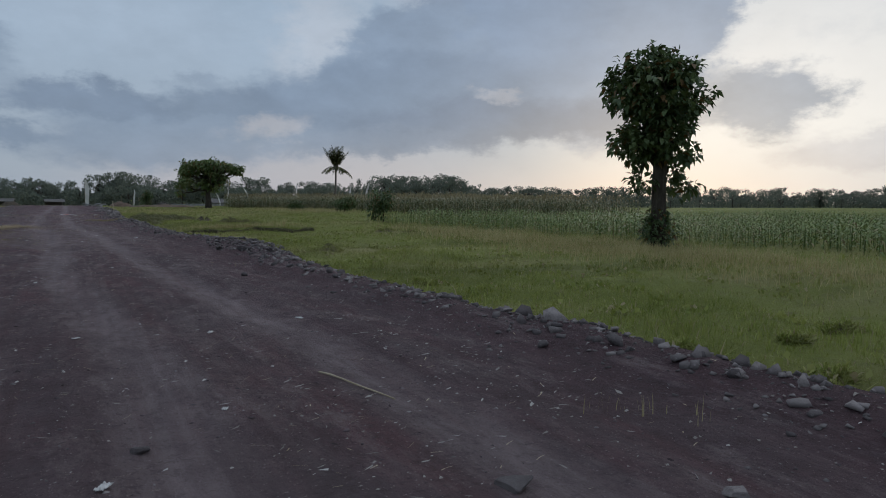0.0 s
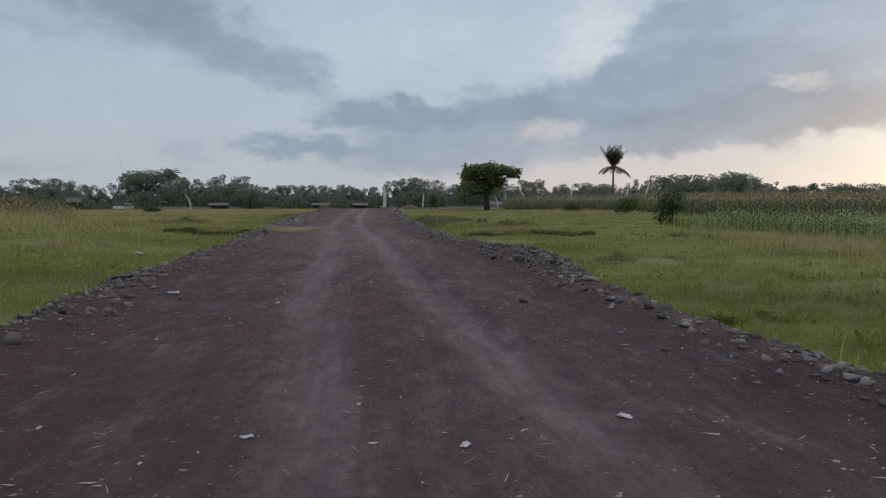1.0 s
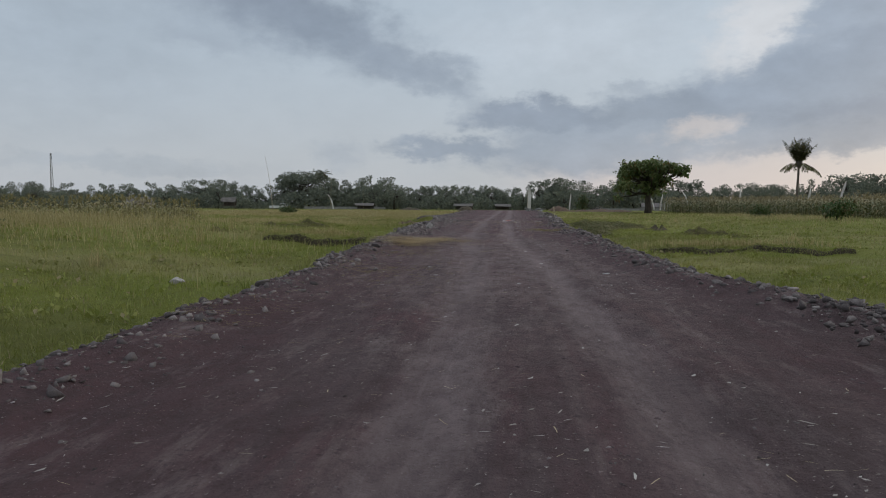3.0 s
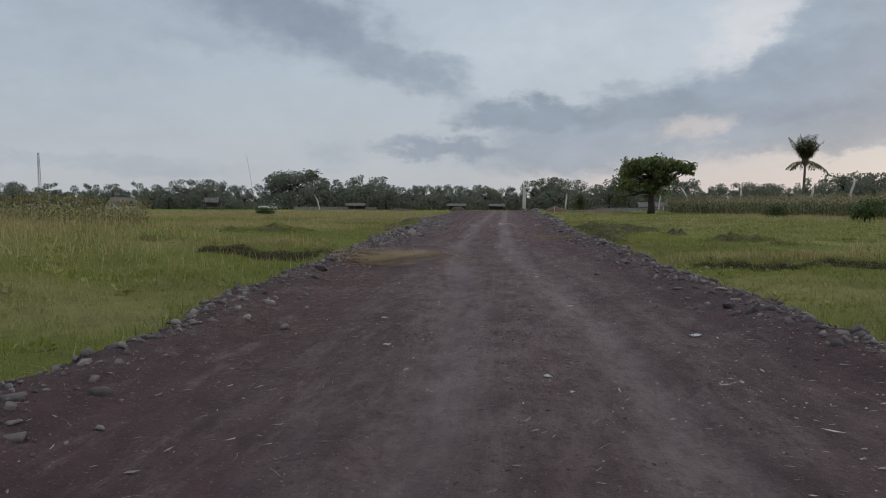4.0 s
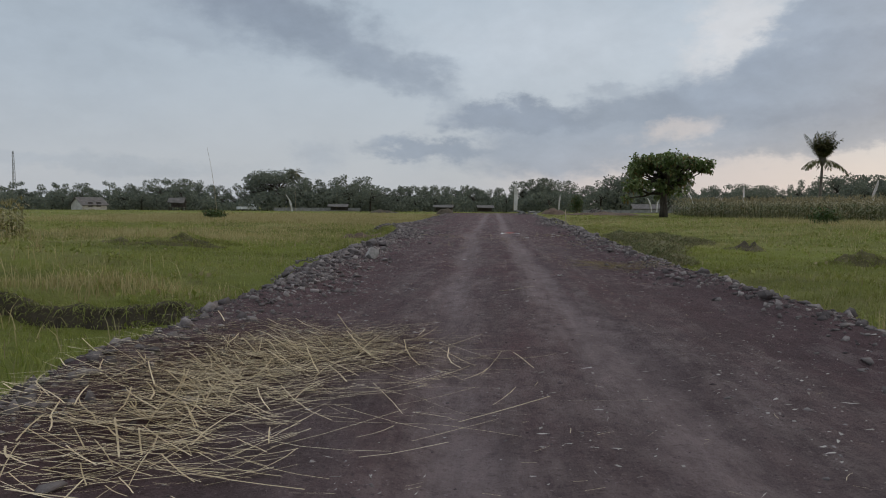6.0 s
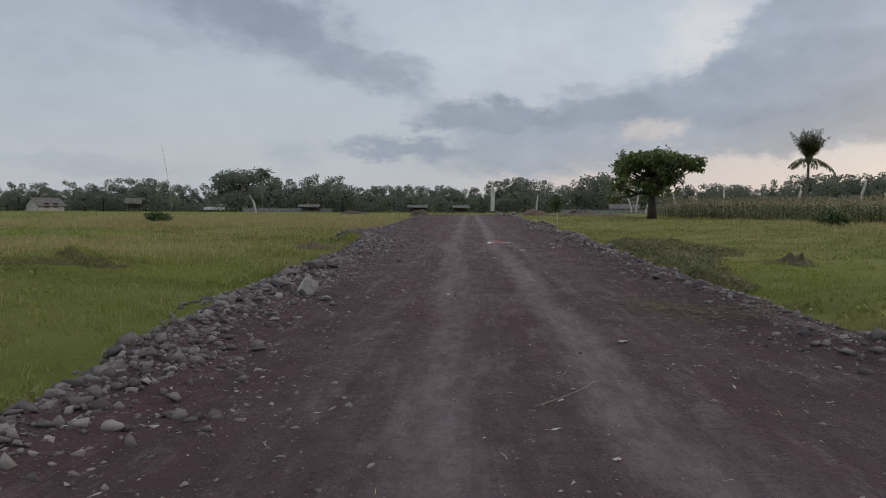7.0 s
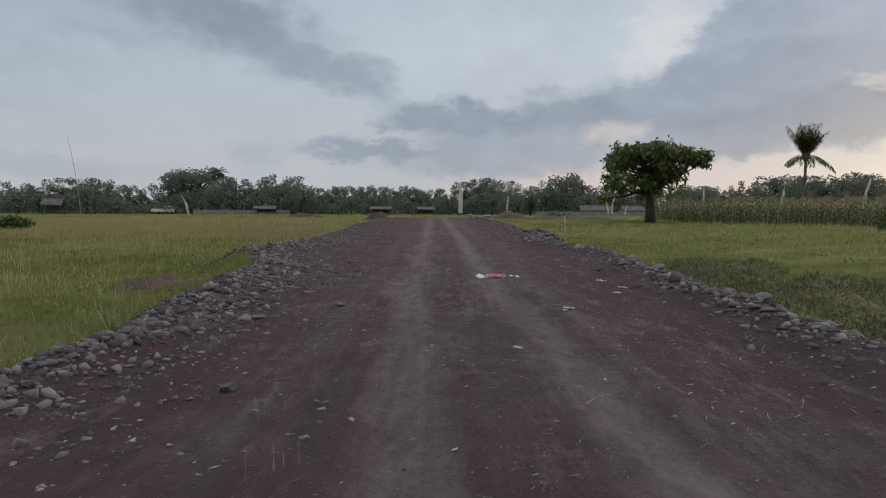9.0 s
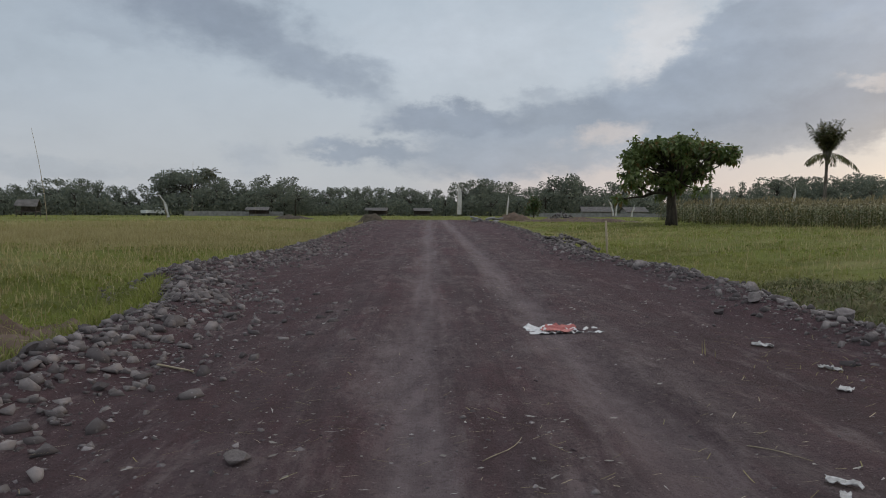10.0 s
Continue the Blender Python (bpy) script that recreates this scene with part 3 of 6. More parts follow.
def build_ground():
    X = steps((-2500, -500, 400), (-500, -100, 50), (-100, -30, 5), (-30, -9, 0.7), (-9, 9, 0.2), (9, 30, 0.7), (30, 100, 5), (100, 500, 50), (500, 2500, 400))
    Y = steps((-2500, -500, 400), (-500, -60, 40), (-60, -4, 4), (-4, 60, 0.25), (60, 100, 0.6), (100, 300, 8), (300, 500, 40), (500, 2500, 400))

    def low(x, y):
        d = outside(x, y)
        return ground_z(x, y) - 0.4 * smooth01(-d, -0.05, 0.35) * (np.abs(y) < 90)

    tagged(add_mesh("ground", grid_mesh("ground", X, Y, low), SOIL), "grassy paddy field of green and dry grass on brown soil", "ground", kind="structure")
    # the road: a sheet of its own that dips under the field at both sides
    Yr = steps((-30, -2, 1.0), (-2, 60, 0.12), (60, ROAD_END + 0.8, 0.3))
    U = np.linspace(0, 1, 70)
    y = np.repeat(Yr[:, None], len(U), 1)
    a, b = lerp(y, LY, LX) - 0.8, lerp(y, RY, RX) + 0.8
    x = a + (b - a) * U
    z = ground_z(x, y) - 0.02 * smooth01(outside(x, y), 0.0, 0.3)
    V = np.stack([x, y, z], -1).reshape(-1, 3)
    nx = len(U)
    i = (np.arange(len(Yr) - 1)[:, None] * nx + np.arange(nx - 1)[None]).ravel()
    F = np.stack([i, i + 1, i + nx + 1, i + nx], 1)
    me = mesh_np("road", V, F, True)
    # across and along the road, in metres from its middle line
    mid = middle(V[:, 1])
    me.uv_layers.new(name="along").data.foreach_set("uv", np.stack([V[:, 0] - mid, V[:, 1]], 1)[F.ravel()].astype(np.float32).ravel())
    return tagged(add_mesh("road", me, ROAD), "dark purplish volcanic dirt road with tyre tracks and loose gravel", "road", kind="structure")


road = build_ground()


def gz(x, y):
    return float(ground_z(x, y))


# ---------- trees ----------
def near_tree():
    rng = np.random.default_rng(5)
    blobs = []
    for z, r in ((5.65, 1.15), (5.35, 1.5), (4.85, 1.55), (4.4, 1.35), (3.95, 1.1), (3.55, 1.25), (3.2, 1.4)):
        for k in range(3):
            a = rng.uniform(0, 6.28)
            blobs.append((-0.12 + r * 0.47 * math.cos(a), 0.1 + r * 0.47 * math.sin(a), z + rng.normal(0, 0.1), r * 0.62, r * 0.62, 0.42))
    blobs += [(-0.75, 0.1, 2.15, 0.45, 0.4, 0.25), (0.8, -0.2, 2.0, 0.5, 0.45, 0.3), (0.6, 0.2, 2.4, 0.45, 0.4, 0.25)]
    t = broad_tree("tree", [(0, 0, -0.2), (0.02, 0, 0.8), (-0.02, 0, 2.0), (0.05, 0, 3.5), (0.1, 0, 5.0)], [0.30, 0.235, 0.22, 0.17, 0.05], blobs, 6400, 0.27, 0.22, LEAF_TEAK, 5, cluster=5, broad=0.6)
    # climbing plant round the foot
    base, out = in_blobs([(0, 0, 0.45, 0.55, 0.55, 0.55), (0, 0, 1.0, 0.34, 0.34, 0.3)], 700, rng)
    add_mesh("climbing_plant", leaves_mesh("climbing_plant", base, out + rng.normal(0, 0.5, base.shape), 0.2, 0.1, 0.3, rng), LEAF_TEAK, t, "dark leafy creeper round the trunk")["kind"] = "stuff"
    return t


def spreading_tree():
    rng = np.random.default_rng(8)
    blobs = []
    # flat tiers of leaves: a wide roof, a lower skirt that hangs deeper on one side
    for k in range(34):
        a, r = rng.uniform(0, 6.28), math.sqrt(rng.random())
        x, y = 0.55 + 3.5 * r * math.cos(a), 3.3 * r * math.sin(a)
        z = 5.15 - 0.075 * (x - 0.6) ** 2 - 0.05 * y * y + rng.normal(0, 0.22)
        q = rng.uniform(0.6, 0.95)
        blobs.append((x, y, z, q, q, q * 0.48))
    for k in range(30):
        x, y = rng.uniform(-3.2, 1.2), rng.uniform(-2.8, 2.8)
        q = rng.uniform(0.5, 0.8)
        blobs.append((x, y, rng.uniform(1.9 + 0.35 * max(x, 0), 4.5) + 0.08 * min(x, 0), q, q, q * 0.5))
    for k in range(6):
        q = rng.uniform(0.45, 0.65)
        blobs.append((rng.uniform(0.6, 2.1), rng.uniform(-1.8, 1.8), rng.uniform(2.9, 3.9), q, q, q * 0.4))
    return broad_tree("tree", [(0, 0, -0.2), (0.03, 0, 0.7), (-0.03, 0.02, 1.5), (0.05, 0, 2.6), (0.1, 0, 4.2)], [0.42, 0.33, 0.28, 0.2, 0.07], blobs, 8400, 0.34, 0.22, LEAF_TREE, 8, cluster=6, lean=0.25, broad=0.62)


def coconut_palm(height, frond, n, seed, ragged=True):
    rng = np.random.default_rng(seed)
    root = new("palm_tree")
    bm = bmesh.new()
    k = 14
    pts = [(0.25 * math.sin(i / k * 1.4), 0.1 * i / k, -0.2 + (height + 0.2) * i / k) for i in range(k + 1)]
    tube(bm, pts, [0.2 - 0.085 * i / k + 0.02 * (i % 2) for i in range(k + 1)], 9)
    part("trunk", bm, PALM_BARK, root, smooth=True)
    top = np.array(pts[-1])
    if ragged:
        # brown fibre and old leaf bases at the heart of the crown
        bm = bmesh.new()
        tube(bm, [tuple(top + np.array([0, 0, h])) for h in (-0.7, -0.25, 0.3, 1.0, 1.5)], [0.13, 0.34, 0.42, 0.30, 0.10], 9)
        heart = part("fibre_heart", bm, PALM_BARK, root, "brown fibrous leaf bases", smooth=True)
        m = 150
        a = rng.uniform(0, 6.28, m)
        h = rng.uniform(-0.6, 1.5, m)
        base = top + np.stack([0.3 * np.cos(a), 0.3 * np.sin(a), h], 1)
        way = np.stack([0.6 * np.cos(a), 0.6 * np.sin(a), np.where(h > 0.2, 1.0, -1.0)], 1)
        add_mesh("dead_leaflets", leaves_mesh("dead_leaflets", base, way, rng.uniform(0.4, 0.9, m), 0.07, 0.15, rng), LEAF_PALM, heart)["kind"] = "stuff"
    for i in range(n):
        a = i * 2.4 + rng.normal(0, 0.15)
        up = (1.55 - 0.66 * (i / n) if i < n * 0.78 else rng.uniform(-0.1, 0.35)) if ragged else 1.1 - 1.5 * (i / n)
        L = frond * rng.uniform(0.75, 1.1) * (0.9 if i < n * 0.78 else rng.uniform(0.6, 1.15)) if ragged else frond * rng.uniform(0.8, 1.2)
        s = np.linspace(0, 1, 12)
        el = up - s * ((0.28 if i < n * 0.78 else 1.05) if ragged else 0.7 + 0.5 * (i / n))
        step = np.stack([np.cos(el) * math.cos(a), np.cos(el) * math.sin(a), np.sin(el)], 1) * L / 12
        spine = top + np.cumsum(step, 0)
        # leaflets along both sides of the rib
        t = np.linspace(0.06, 0.99, 46)
        p = np.stack([np.interp(t, s, spine[:, j]) for j in range(3)], 1)
        d = unit(np.stack([np.interp(t, s, step[:, j]) for j in range(3)], 1))
        base, way = [], []
        for sg in (-1, 1):
            side = unit(np.cross(d, [0, 0, 1])) * sg
            base.append(p)
            way.append(unit(side * 0.9 + d * (0.4 if ragged else 0.8) + np.array([0, 0, -0.35 if i < n * 0.78 else -0.9]) + rng.normal(0, 0.12, p.shape)))
        base, way = np.concatenate(base), np.concatenate(way)
        ln = ((0.23 if i < n * 0.78 else 0.2) if ragged else 0.26) * frond * np.tile(np.sin(np.clip(t * 2.6 + 0.35, 0, math.pi)), 2) + 0.12
        keep = rng.random(len(base)) > (0.45 if i > n * 0.7 and ragged else 0.05)
        ob = add_mesh("frond", leaves_mesh("frond", base[keep], way[keep], ln[keep], 0.07 + ln[keep] * 0.05, 0.22, rng), LEAF_PALM, root)
        bm = bmesh.new()
        tube(bm, [tuple(q) for q in spine[::2]] + [tuple(spine[-1])], [0.035, 0.03, 0.025, 0.02, 0.015, 0.01, 0.006], 5)
        part("rib", bm, PALM_BARK, ob)
    return root


t = near_tree()
NEAR_TREE = (16.9, 16.9)
t.matrix_basis = pose(*NEAR_TREE, gz(*NEAR_TREE))
tagged(t, "tall columnar broad-leaved tree with dark leaves in the grass", "tree")
t = spreading_tree()
t.matrix_basis = pose(14.65, 81.4, gz(14.65, 81.4))
tagged(t, "umbrella-shaped broad-leaved tree beside the maize field", "tree")
t = coconut_palm(6.6, 3.9, 27, 3)
t.matrix_basis = pose(39.1, 105.5, gz(39.1, 105.5))
tagged(t, "ragged coconut palm with drooping yellowed fronds", "palm tree")


# ---------- far woods ----------
def far_trees():
    """A handful of crowns, set down again and again along the skyline."""
    rng = np.random.default_rng(21)
    kinds = []
    for k in range(7):
        w = (0.42, 0.5, 0.34, 0.58, 0.26, 0.44, 0.17)[k]
        blobs = []
        for i in range(16 + 2 * k):
            a, h = rng.uniform(0, 6.28), rng.uniform(0.16, 0.94)
            r = w * math.sqrt(rng.random()) * (1.15 - 0.75 * abs(h - 0.55))
            q = rng.uniform(0.08, 0.17)
            blobs.append((r * math.cos(a), r * math.sin(a), h, q, q, q * 0.75))
        # crowns take the leaf colour that has the haze mixed in
        t = broad_tree("far_tree", [(0, 0, -0.05), (0.01, 0, 0.3), (0, 0, 0.7)], [0.03, 0.024, 0.01], blobs, 1900, 0.044, 0.2, LEAF_FAR_HAZE, 40 + k, lean=0.1)
        tagged(t, "broad-leaved tree in the far woods, haze painted into its leaf colour", "tree", group="far woods")
        kinds.append(t)
    return kinds


def skyline(az, prof):
    return np.interp(az, [p[0] for p in prof], [p[1] for p in prof])


# azimuth from the road, and how many degrees the crowns stand above the eye's level
PROFILE = [(-70, 1.5), (-45, 1.6), (-38, 1.6), (-33, 1.55), (-31, 1.75), (-29, 1.75), (-27.5, 1.95), (-26, 2.0), (-24.5, 1.5), (-22.8, 0.95), (-21.8, 1.0), (-21, 2.45), (-19, 2.85), (-17, 2.7), (-15.8, 2.2), (-14, 2.85), (-12, 2.75), (-11, 2.0), (-9, 1.6), (-7, 1.5), (-5, 1.75), (-2, 1.6), (0.5, 1.85), (3, 2.45),
           (5.2, 2.5), (6.5, 1.95), (8.5, 1.95), (9.5, 3.0), (11.8, 3.1), (12.6, 2.3), (15, 2.2), (18, 1.7), (22, 1.7), (26, 2.2), (29, 2.7), (32, 2.6), (34, 2.0), (36.5, 1.4), (40, 1.5), (43, 1.5), (48, 1.4), (55, 1.3), (65, 1.35), (90, 1.3)]


def build_woods():
    rng = np.random.default_rng(77)
    kinds = far_trees()
    last = {}
    # a full row behind, a lower broken one before it
    for row, gap, far, sizes in ((0, 0.72, 1.04, (0.62, 0.85, 1.0, 1.12)), (1, 1.55, 0.97, (0.4, 0.55, 0.7, 0.85))):
        az = -64.0
        while az < 84:
            near = 225 if az < 12 else 225 + (az - 12) * 4.5
            dist = min(near, 380) * far * rng.uniform(0.97, 1.04)
            x, y = 0.5 + dist * math.sin(radians(az)), 25 + dist * math.cos(radians(az))
            z = gz(x, y)
            top = 1.0 + dist * math.tan(radians(0.86 * skyline(az, PROFILE) * rng.choice(sizes) * rng.uniform(0.93, 1.05)))
            k = int(rng.choice(7, p=[0.18, 0.2, 0.14, 0.2, 0.06, 0.18, 0.04]))
            h = top - z
            m = pose(x, y, z, 0, 0, rng.uniform(0, 360)) @ Matrix.Diagonal((h * rng.uniform(0.75, 1.25), h * rng.uniform(0.75, 1.25), h, 1))
            if k in last:
                copy_thing(kinds[k], m)
            last[k] = m
            az += gap * rng.uniform(0.5, 1.5) * (225 / dist) ** 0.5
    for k in range(7):
        kinds[k].matrix_basis = last[k]
    # undergrowth that closes the foot of the woods, its leaf colour lifted for haze
    n = 120000
    a = rng.uniform(-66, 86, n)
    dist = np.where(a < 12, 228, np.minimum(228 + (a - 12) * 4.5, 385)) * rng.uniform(0.93, 1.12, n)
    x, y = 0.5 + dist * np.sin(np.radians(a)), 25 + dist * np.cos(np.radians(a))
    hmax = 0.58 * (1.5 + dist * np.tan(np.radians(skyline(a, PROFILE)))) + 1.5 * wob(a, a * 0.4, 1.1, 2.0) + 1.3 * wob(a, a, 3.7, 1.0)
    base = np.stack([x, y, ground_z(x, y) + rng.random(n) ** 0.9 * np.maximum(hmax, 0.8)], 1)
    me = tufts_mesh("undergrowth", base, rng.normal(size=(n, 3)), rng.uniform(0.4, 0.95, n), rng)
    tagged(add_mesh("undergrowth", me, LEAF_FAR_HAZE), "bushes along the foot of the far woods, haze painted into their colour", "bushes", kind="stuff")


build_woods()


# ---------- maize ----------
def maize_plant(height, leaves, tassel, seed):
    rng = np.random.default_rng(seed)
    bits = []
    s = np.linspace(0, 1, 4)
    r = 0.016 * height + 0.004
    for k in range(3):
        a = k * 2.094
        b = a + 2.094
        p = np.array([[r * math.cos(a), r * math.sin(a), -0.05], [r * math.cos(b), r * math.sin(b), -0.05], [0, 0, height * 0.93]])
        bits.append((p, np.array([[0, 1, 2]])))
    for i in range(leaves):
        a = i * math.pi + rng.normal(0, 0.55)
        h = height * (0.12 + 0.74 * i / leaves)
        L = height * rng.uniform(0.30, 0.42)
        out = np.array([math.cos(a), math.sin(a)])
        u = np.linspace(0, 1, 4)
        up = 0.62 * L * u - rng.uniform(0.6, 1.15) * L * u**2
        path = np.c_[out[0] * L * u * 0.85, out[1] * L * u * 0.85, h + up]
        bits.append(blades(path, 0.045 * height + 0.02))
    if tassel:
        for k in range(7):
            a = rng.uniform(0, 6.28)
            u = np.linspace(0, 1, 3)
            L = 0.17 * height
            bits.append(blades(np.c_[math.cos(a) * L * u * 0.6, math.sin(a) * L * u * 0.6, height * 0.9 + L * u * 0.9], 0.022))
    return join_np(bits)


def inside(poly, x, y):
    c = np.zeros(len(x), bool)
    for (x0, y0), (x1, y1) in zip(poly, poly[1:] + poly[:1]):
        hit = (y0 > y) != (y1 > y)
        c ^= hit & (x < (x1 - x0) * (y - y0) / (y1 - y0 + 1e-9) + x0)
    return c


def maize_field(poly, height, gap_row, gap, leaves, tassel, mat, seed, label, thin=0.0, swell=0.12):
    rng = np.random.default_rng(seed)
    xs, ys = [p[0] for p in poly], [p[1] for p in poly]
    gx, gy = np.meshgrid(np.arange(min(xs), max(xs), gap_row), np.arange(min(ys), max(ys), gap))
    x = gx.ravel() + rng.normal(0, 0.06, gx.size)
    y = gy.ravel() + rng.normal(0, 0.08, gx.size)
    keep = inside(poly, x, y) & (rng.random(len(x)) > thin)
    x, y = x[keep], y[keep]
    xyz = np.stack([x, y, ground_z(x, y)], 1)
    sc = 1 + swell * wob(x, y, 0.45, seed) + rng.normal(0, 0.07, len(x))
    kind = rng.integers(0, 4, len(x))
    pieces = []
    for k in range(4):
        some = kind == k
        pieces.append(replicate(maize_plant(height, leaves, tassel, seed * 10 + k), xyz[some], rng.uniform(0, 6.28, some.sum()), sc[some]))
    V, F = join_np(pieces)
    return tagged(add_mesh("maize_field", mesh_np("maize_field", V, F), mat), label, "maize", kind="stuff")


maize_field([(15.8, 38), (16.0, 34), (18.2, 27), (19.6, 11), (21.5, 4), (31, 4), (31, 37)], 0.9, 0.7, 0.36, 8, False, LEAF_CORN, 3, "rows of young light green maize plants", swell=0.25)
maize_field([(31, 4), (60, -6), (62, 40), (31, 37)], 0.85, 0.9, 0.45, 6, False, LEAF_CORN, 5, "rows of young light green maize plants", swell=0.25)
maize_field([(17.6, 84), (26, 68), (25.5, 45), (47, 45), (62, 100), (20, 100)], 1.65, 0.75, 0.45, 8, True, LEAF_RIPE, 4, "tall ripening maize with pale tassels", thin=0.2)
maize_field([(-14.3, 41.5), (-14.7, 39), (-19, 36.5), (-27, 34), (-32, 40), (-18, 47)], 1.1, 0.6, 0.33, 8, True, LEAF_OLD, 6, "patch of yellowing maize plants", thin=0.25, swell=0.3)


# ---------- more materials ----------
STRAW = leaf_material("straw", (0.44, 0.35, 0.21), (0.62, 0.51, 0.33), (0.78, 0.68, 0.49), rough=0.7)
PAPER = plain("crumpled_paper", (0.42, 0.40, 0.38), (0.68, 0.66, 0.64), 14, 0.85)
PLASTIC_BLUE = plain("pale_blue_plastic", (0.25, 0.38, 0.42), (0.52, 0.56, 0.57), 22, 0.45)
RED_CLOTH = plain("red_cloth", (0.38, 0.11, 0.10), (0.55, 0.24, 0.21), 5, 0.85)
WHITE_CLOTH = plain("white_cloth", (0.50, 0.49, 0.48), (0.74, 0.73, 0.72), 9, 0.85)
BAMBOO = plain("dry_bamboo", (0.26, 0.21, 0.13), (0.38, 0.32, 0.22), 5, 0.6)
EARTH = plain("red_brown_earth", (0.085, 0.058, 0.043), (0.160, 0.112, 0.083), 3, 0.95, bump=0.8)
TURF_EARTH = plain("rooty_turf_earth", (0.085, 0.074, 0.038), (0.15, 0.135, 0.065), 6, 0.95, bump=0.8)
DARK_EARTH = plain("dark_clod_earth", (0.050, 0.040, 0.028), (0.105, 0.085, 0.060), 5, 0.95, bump=0.8)
PLASTER = plain("weathered_plaster", (0.36, 0.34, 0.32), (0.55, 0.53, 0.50), 1.5, 0.85)
CONCRETE = plain("grey_concrete", (0.18, 0.175, 0.168), (0.30, 0.29, 0.28), 1.2, 0.9)
ROOF_TIN = plain("rusty_tin_roof", (0.085, 0.078, 0.072), (0.17, 0.155, 0.145), 2, 0.9)
ROOF_BLUE = plain("pale_blue_tin_roof", (0.40, 0.47, 0.55), (0.55, 0.61, 0.66), 1, 0.5, 0.2)
WOOD = plain("weathered_wood", (0.05, 0.042, 0.034), (0.11, 0.092, 0.075), 4, 0.85)
DARK_GLASS = plain("dark_window", (0.02, 0.022, 0.025), (0.05, 0.05, 0.055), 2, 0.2)
STEEL = plain("galvanised_steel", (0.30, 0.31, 0.32), (0.42, 0.42, 0.43), 1, 0.5, 0.6)
PAINT_WHITE = plain("white_vehicle_paint", (0.62, 0.63, 0.64), (0.74, 0.74, 0.74), 1, 0.35)
TYRE = plain("black_rubber", (0.02, 0.02, 0.02), (0.04, 0.04, 0.04), 4, 0.85)


# ---------- rubble banks along the road ----------
def stone_template(seed, flat=0.6, pts=10):
    rng = np.random.default_rng(seed)
    p = unit(rng.normal(size=(pts, 3))) * rng.uniform(0.72, 1.0, (pts, 1)) * np.array([1.0, rng.uniform(0.55, 0.9), flat])
    bm = bmesh.new()
    for q in p:
        bm.verts.new(q)
    res = bmesh.ops.convex_hull(bm, input=bm.verts[:])
    bmesh.ops.delete(bm, geom=list({g for g in res["geom_interior"] + res["geom_unused"] if isinstance(g, bmesh.types.BMVert)}), context="VERTS")
    bmesh.ops.triangulate(bm, faces=bm.faces[:])
    bm.verts.index_update()
    V = np.array([v.co[:] for v in bm.verts])
    F = np.array([[v.index for v in f.verts] for f in bm.faces])
    bm.free()
    return V * 0.5, F


STONES = [stone_template(100 + k, (0.5, 0.62, 0.75, 0.45, 0.68, 0.55, 0.8, 0.6)[k]) for k in range(8)]
PEBBLES = [stone_template(140 + k, 0.5, 7) for k in range(8)]
STONE_MESHES = []
for V, F in STONES:
    me = mesh_np("stone", V, F)
    me.materials.append(STONE)
    STONE_MESHES.append(me)


def bank_weight(y, side):
    """How thickly the stones lie along the road."""
    if side < 0:
        return lerp(y, [0, 8, 11, 13, 16, 20, 24, 30, 33, 40, 44, 54, 62, 84], [0.3, 0.35, 0.8, 0.8, 0.45, 0.45, 0.7, 0.9, 1.0, 1.0, 0.8, 1.0, 0.8, 0.5])
    return lerp(y, [0, 4, 8, 11, 13, 17, 19, 25, 31, 38, 44, 50, 57, 62, 84], [0.7, 0.9, 0.6, 0.5, 1.0, 1.0, 0.6, 0.75, 0.6, 0.5, 0.8, 0.8, 1.0, 0.8, 0.5])


def edge_x(y, side):
    return lerp(y, LY, LX) if side < 0 else lerp(y, RY, RX)


def scatter_bank(n, side, rng, y0, y1, spread, shift):
    y = rng.uniform(y0, y1, n * 4)
    y = y[rng.random(len(y)) < bank_weight(y, side)][:n]
    tail = np.where((y > 27) & (side < 0), 0.32, 0.2)
    spread = spread * (1 + 0.9 * smooth01(y, 40, 46) * (side < 0))
    off = rng.normal(shift, spread, len(y)) - tail * rng.exponential(0.5, len(y))
    off = np.minimum(off, 0.5 + 0.5 * smooth01(y, 42, 48) * (side < 0))
    return edge_x(y, side) + side * off, y


